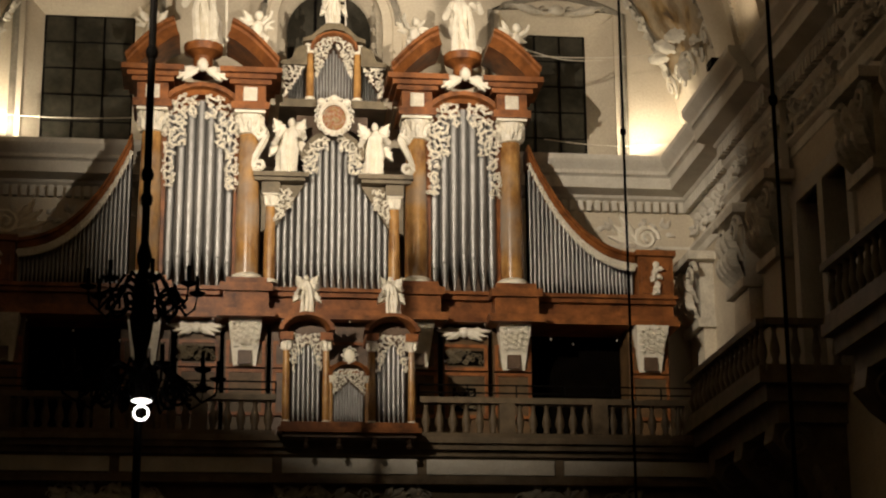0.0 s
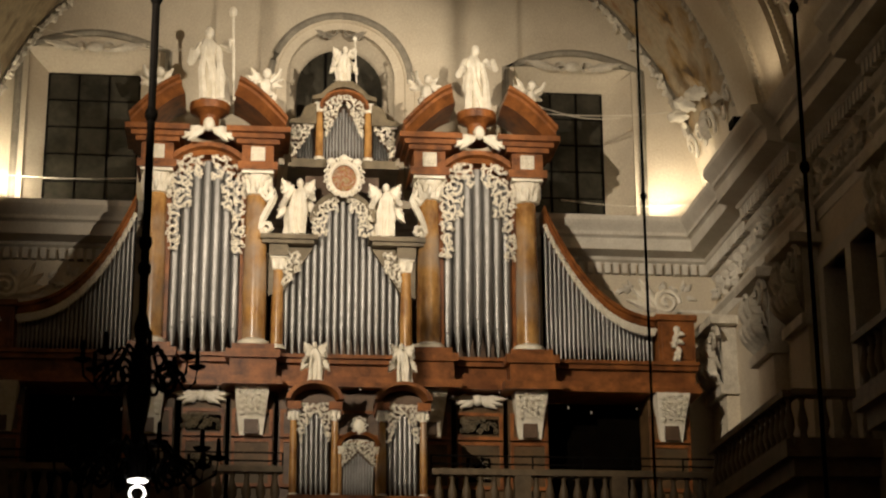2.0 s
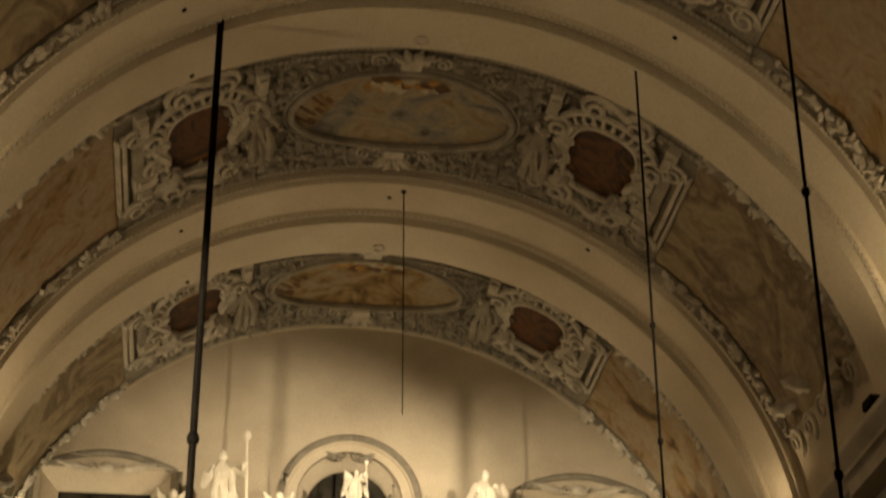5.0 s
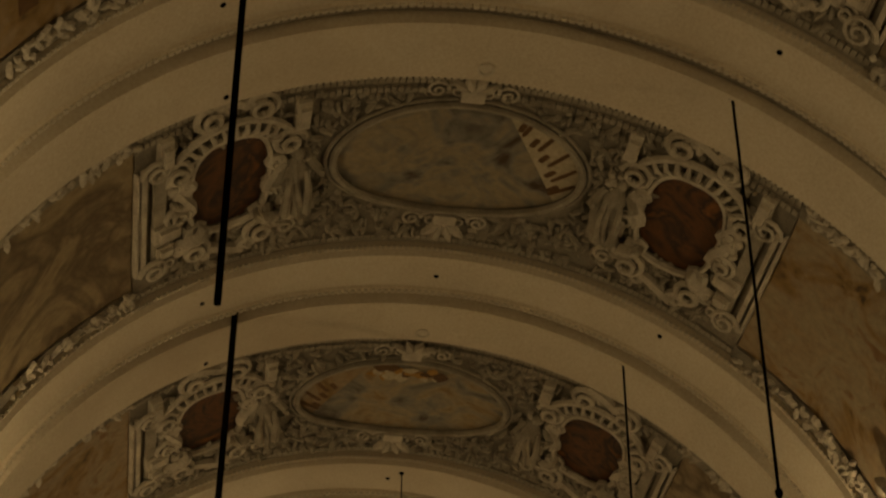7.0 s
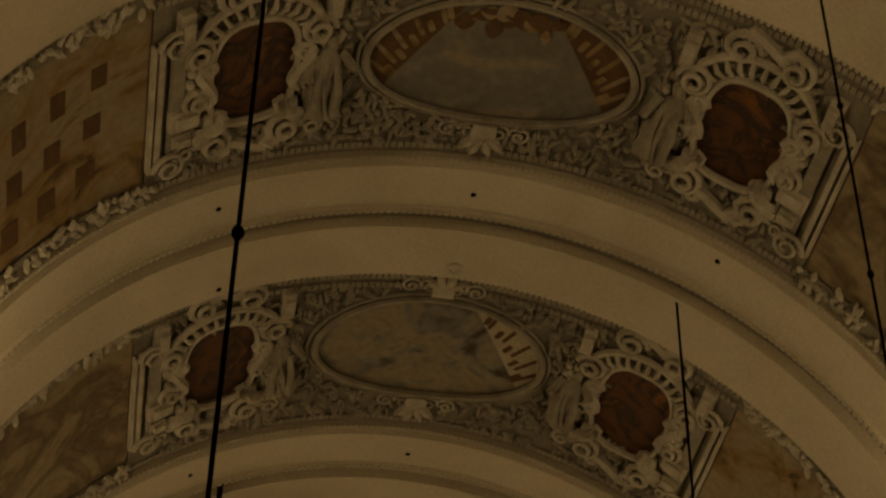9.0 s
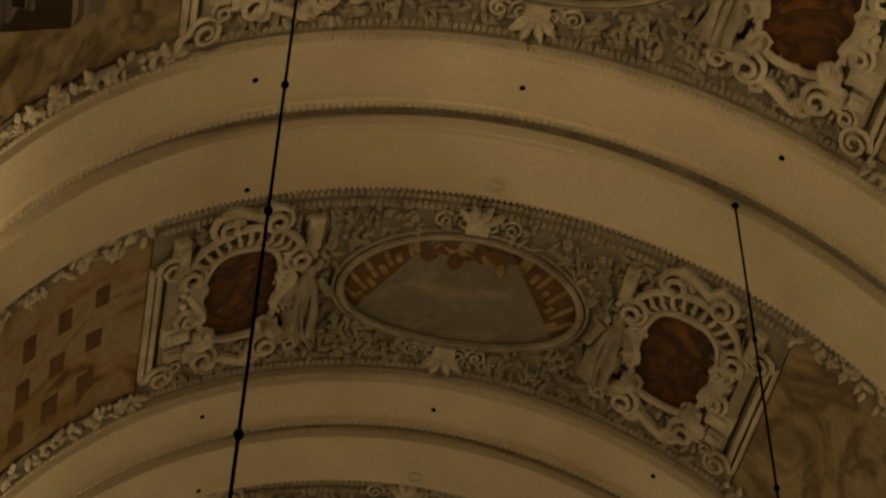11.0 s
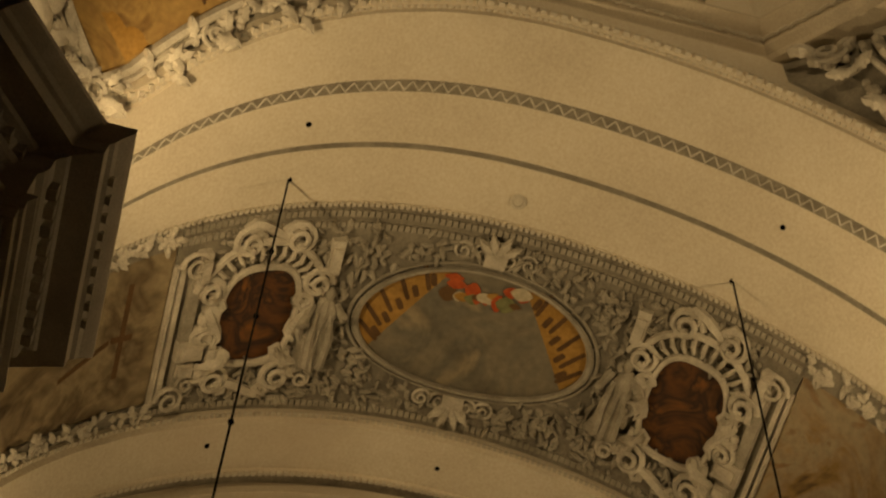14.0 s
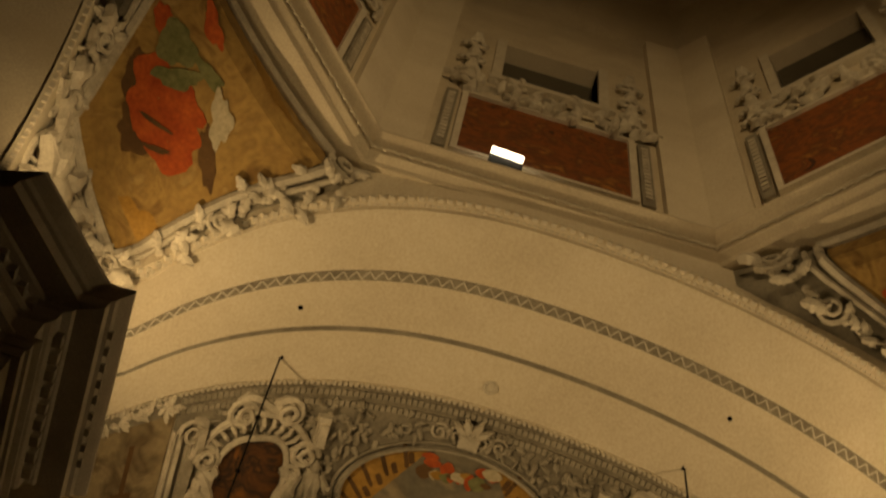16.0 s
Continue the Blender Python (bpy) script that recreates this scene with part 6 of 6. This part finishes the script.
# drum with pilasters, paintings and windows
for i in range(8):
    p, p2 = oct_point(i, 8.55), oct_point(i + 1, 8.55)
    u = (p2 - p).normalized()
    c = (p + p2) / 2
    inw = (Vector((0, CY, 0)) - c).normalized()
    if u.cross(Vector((0, 0, 1))).dot(inw) < 0:
        u = -u
    m = Matrix((u, (0, 0, 1), inw)).transposed().to_4x4()
    m.translation = c
    m = m @ pose(0, 0, 0)
    t = thing("wall_drum", "drum wall with red-brown painting, pilasters and dark window", "wall", kind="structure")

    def face(name, mat, x0, x1, z0, z1, d0, d1, label="", m=m, t=t):
        bm = bmesh.new()
        box(bm, x0, x1, z0, z1, d0, d1, m)
        return part(name, bm, mat, t, label)

    hw = HS + 0.02
    face("wall", PLASTER, -hw, -1.2, CZ + 1, 52, -0.6, 0)
    face("wall", PLASTER, 1.2, hw, CZ + 1, 52, -0.6, 0)
    face("wall", PLASTER, -1.2, 1.2, CZ + 1, 43.6, -0.6, 0)
    face("wall", PLASTER, -1.2, 1.2, 47.6, 52, -0.6, 0)
    face("painting", FR_DRUM, -1.85, 1.85, 37.2, 41.5, 0.0, 0.05, "red-brown painted scene")
    for x0, x1, z0, z1 in ((-2.0, -1.85, 37.05, 41.65), (1.85, 2.0, 37.05, 41.65), (-1.85, 1.85, 41.5, 41.65), (-1.85, 1.85, 37.05, 37.2)):
        face("painting_frame", MOULD, x0, x1, z0, z1, 0, 0.14)
    for s in (-1, 1):
        xa, xb = sorted((s * 2.08, s * 2.36))
        face("fluted_strip", GREYSTUCCO, xa, xb, 37.1, 41.6, 0, 0.1)
        bm = bmesh.new()
        for k in range(14):
            box(bm, s * 2.22 - 0.08, s * 2.22 + 0.08, 37.5 + 0.27 * k, 37.68 + 0.27 * k, 0.1, 0.14, m)
        part("strip_beads", bm, STUCCO, t)
        xa, xb = sorted((s * 2.55, s * hw))
        face("corner_pilaster", BAND, xa, xb, CZ + 1.05, 52, 0, 0.22, "plain cream corner pilaster")
        xa, xb = sorted((s * 1.2, s * 1.45))
        face("window_jamb", MOULD, xa, xb, 43.6, 47.6, -0.5, 0.1)
    face("window_pane", GLASS, -1.2, 1.2, 43.6, 47.6, -0.5, -0.45, "dark unlit glass")
    face("window_sill", MOULD, -1.5, 1.5, 43.3, 43.6, -0.4, 0.2)
    rnd = random.Random(70 + i)
    bm = bmesh.new()
    for k in range(60):
        z = rnd.choice((41.9, 42.2, 42.6, 43.1)) + rnd.uniform(-0.15, 0.15)
        leaf(bm, m @ pose(rnd.uniform(-2.3, 2.3), z, 0.05, 0, 0, rnd.uniform(0, 360)), 0.5, 0.14, 0.2, 3)
    for s in (-1, 1):
        for z in (42.4, 43.2, 44.5, 46.0):
            volute(bm, m @ pose(s * 1.95, z, 0.05), 0.35, 1.7, s, 0.2, 0.8)
            leaf(bm, m @ pose(s * 1.95, z, 0.1, 0, 0, 90), 0.8, 0.2, 0.25, 3)
    part("stucco_garland", bm, STUCCO, t, "grey stucco garlands and scrolls", True)
bm = bmesh.new()
rings = []
for z, r in ((52, 8.7), (55, 8.0), (58, 6.0), (60, 3.0), (60.6, 0.1)):
    rings.append([(*oct_point(j, r).xy, z) for j in range(8)])
grid(bm, rings, close_u=True)
obj("dome_ceiling", bm, PLASTER, None, "octagonal cream plaster dome", False, "ceiling", "structure")
bm = bmesh.new()
m = pose(-0.85, 6.05, CZ + 1.0, 0, 0, 3)
box(bm, -0.33, 0.33, -0.1, 0.08, 0.72, 0.88, m)
lamp_box = thing("drum_floodlight", "small white lit floodlight on the drum cornice", "lamp")
GLOW = bpy.data.materials.new("lit_lamp_face")
GLOW.use_nodes = True
GLOW.node_tree.nodes["Principled BSDF"].inputs["Emission Color"].default_value = (1, 0.9, 0.75, 1)
GLOW.node_tree.nodes["Principled BSDF"].inputs["Emission Strength"].default_value = 3.5
part("lamp_face", bm, GLOW, lamp_box, "bright white lamp face")
bm = bmesh.new()
box(bm, -0.34, 0.34, 0.0, 0.3, 0.1, 0.71, m)
part("housing", bm, IRON, lamp_box)

# ---- piers of the crossing with their breaking cornices ----
for sx in (-1, 1):
    t = thing("crossing_pier", "massive pale stone crossing pier with heavy dark cornice", "pier", kind="structure")
    base = [(-8.6, 10.0), (-6.95, 9.6), (-6.95, 7.0), (-7.35, 7.0), (-8.6, 5.6)]
    bm = bmesh.new()
    v0 = [bm.verts.new((-sx * x, y, 0)) for x, y in base]
    v1 = [bm.verts.new((-sx * x, y, 24.0)) for x, y in base]
    for i in range(len(base) - 1):
        bm.faces.new((v0[i], v0[i + 1], v1[i + 1], v1[i]))
    part("shaft", bm, STONE, t)
    bm = bmesh.new()
    rows = []
    for d, z in PROF:
        rows.append([(-sx * (-8.6), 10.0 + d * 0.9, z), (-sx * (-6.95 + d), 9.6 + d * 0.5, z), (-sx * (-6.95 + d), 7.0 - d * 0.3, z), (-sx * (-7.35 + d), 7.0 - d * 0.3, z), (-sx * (-8.6 + d), 5.6 - d * 0.3, z)])
    rows.append([(-sx * (-8.6), 10.0, 26.6), (-sx * (-8.5), 9.6, 26.6), (-sx * (-8.5), 7.0, 26.6), (-sx * (-8.5), 7.0, 26.6), (-sx * (-8.6), 5.6, 26.6)])
    grid(bm, rows)
    part("cornice_moulding", bm, STONE, t)
    bm = bmesh.new()
    segs = ((-6.95, 9.6, -6.95, 7.0), (-7.35, 7.0, -8.6, 5.6))
    for xa, ya, xb, yb in segs:
        ln = math.hypot(xb - xa, yb - ya)
        for i in range(int(ln / 0.27)):
            f = (i + 0.5) * 0.27 / ln
            x, y = xa + (xb - xa) * f, ya + (yb - ya) * f
            for d, z, w, hh in ((0.28, 25.38, 0.08, 0.22), (0.86, 26.1, 0.06, 0.08)):
                box(bm, -0.07, 0.07, -w, w, z, z + hh, pose(-sx * (x + d), y, 0))
    tagged(part("dentils", bm, STONE, t, "row of small square dentils"), kind="stuff")

# ---- iron hanging rods and the chandelier ----
def rod(x, y, z0, r, label, knobs=(), lean=0.0):
    t = thing("hanging_rod", label, "rod", group="hanging rods")
    zt = ZS + math.sqrt(R * R - x * x) - (0.1 if y < 11 else 0.25)
    bm = bmesh.new()
    tube(bm, [(x + lean, y, z0), (x, y, zt)], r, 6)
    part("rod", bm, IRON, t)
    for z in knobs:
        bm = bmesh.new()
        ball(bm, pose(x + lean * (zt - z) / (zt - z0), y, z), r * 2.4, r * 2.4, r * 3.2)
        part("knob", bm, IRON, t, "", True)
    bm = bmesh.new()
    lathe(bm, [(0.06, 0), (0.06, 0.05)], 8, pose(x, y, zt - 0.05))
    part("ceiling_socket", bm, IRON, t)
    return t


rod(3.85, 32.15, 14.0, 0.022, "thin black iron hanging rod under the vault", (25.9, 22.6, 28.0))
rod(3.88, 24.4, 14.0, 0.025, "thin black iron hanging rod under the vault", (20.3, 22.2, 26.0))
rod(3.88, 16.6, 16.0, 0.02, "thin black iron hanging rod under the vault", (27.0, 30.0))
rod(3.95, 9.95, 24.0, 0.018, "thin black iron hanging rod under the vault", (30.0,))
rod(-3.93, 10.1, 18.25, 0.02, "black iron hanging rod with small knobs", (20.5, 23.5, 25.6, 28.5, 30.6), 0.17)
rod(0.35, 38.5, 29.0, 0.012, "very thin dark wire under the vault")
ch = thing("chandelier", "large unlit black iron chandelier on a long rod", "chandelier")
CX, CYY = -3.62, 32.0
bm = bmesh.new()
tube(bm, [(CX, CYY, 14.5), (CX, CYY, ZS + math.sqrt(R * R - CX * CX) - 0.1)], 0.06, 8)
part("rod", bm, IRON, ch)
for z in (25.5, 23.6, 21.6, 21.2, 20.2, 16.5):
    bm = bmesh.new()
    ball(bm, pose(CX, CYY, z), 0.10, 0.10, 0.14)
    part("knob", bm, IRON, ch, "", True)
bm = bmesh.new()
lathe(bm, [(0.05, 18.0), (0.12, 18.15), (0.17, 18.4), (0.09, 18.65), (0.10, 18.85), (0.14, 19.05), (0.19, 19.35), (0.10, 19.6), (0.15, 19.9), (0.08, 20.1), (0.12, 20.3), (0.07, 20.5)], 12, pose(CX, CYY, 0))
part("stem", bm, IRON, ch, "", True)
for tier, (z, rr, n) in enumerate(((18.3, 1.15, 10), (19.65, 0.82, 8))):
    for i in range(n):
        a = 2 * math.pi * i / n + 0.2 * tier
        c, s = math.cos(a), math.sin(a)
        bm = bmesh.new()
        tube(bm, [(CX + c * q * rr, CYY + s * q * rr, z + zz) for q, zz in ((0.1, 0.25), (0.35, 0.35), (0.6, 0.0), (0.8, -0.22), (0.97, -0.1), (1.0, 0.1))], [0.030, 0.030, 0.027, 0.024, 0.022, 0.019], 6)
        arm = part("arm", bm, IRON, ch, "", True)
        bm = bmesh.new()
        lathe(bm, [(0.02, 0.08), (0.11, 0.12), (0.13, 0.15), (0.035, 0.15), (0.03, 0.40), (0.008, 0.42)], 10, pose(CX + c * rr, CYY + s * rr, z))
        part("candle_cup", bm, IRON, arm, "", True)
        bm = bmesh.new()
        volute(bm, Matrix(((c, 0, -s, CX + c * rr * 0.5), (s, 0, c, CYY + s * rr * 0.5), (0, 1, 0, z - 0.1), (0, 0, 0, 1))), 0.24, 1.6, 1, 0.15)
        part("scroll", bm, IRON, arm, "", True)
lamp = thing("ring_lamp", "small white glowing ring lamp hanging under the chandelier", "lamp")
bm = bmesh.new()
lathe(bm, [(0.2, 0.0), (0.24, 0.02), (0.22, 0.05), (0.05, 0.09)], 18, pose(CX + 0.05, CYY - 0.3, 18.02) @ Matrix.Diagonal((0.62, 0.62, 0.62, 1)))
part("lit_shade", bm, GLOW, lamp, "glowing white shade", True)
bm = bmesh.new()
pts = [(CX + 0.05 + 0.105 * math.cos(a), CYY - 0.3, 17.86 + 0.105 * math.sin(a)) for a in (2 * math.pi * i / 24 for i in range(25))]
tube(bm, pts, 0.02, 6)
part("lit_ring", bm, GLOW, lamp, "glowing white ring", True)
bm = bmesh.new()
tube(bm, [(CX + 0.05, CYY - 0.3, 18.06), (CX + 0.03, CYY - 0.15, 18.3), (CX, CYY, 18.3)], 0.02, 6)
part("bracket", bm, IRON, lamp)

# ---- thin tension wires by the organ ----
for a, b in (((-9, 45.3, 27.35), (-4.4, 45.2, 27.2)), ((-8, 45.0, 30.9), (-3.6, 43.8, 29.7)), ((4.4, 43.9, 28.55), (8.3, 44.8, 29.2)), ((4.3, 43.9, 28.7), (6.3, 44.9, 28.9)), ((4.9, 45.1, 26.95), (8.3, 45.2, 27.0))):
    bm = bmesh.new()
    p, q = Vector(a), Vector(b)
    tube(bm, [p.lerp(q, i / 8) - Vector((0, 0, 0.12 * math.sin(math.pi * i / 8))) for i in range(9)], 0.012, 5)
    obj("tension_wire", bm, MOULD, None, "thin pale wire strung from the organ to the wall", False, "wire", "", "tension wires")

# ---- small floodlight housings on the cornices ----
for x, y in [(s * 7.5, yy) for s in (-1, 1) for yy in (39.4, 32.0, 24.2, 16.4)]:
    bm = bmesh.new()
    box(bm, -0.16, 0.16, -0.2, 0.2, 26.62, 26.78, pose(x, y, 0))
    obj("floodlight", bm, IRON, None, "small black floodlight standing on the cornice", False, "lamp", "", "cornice floodlights")
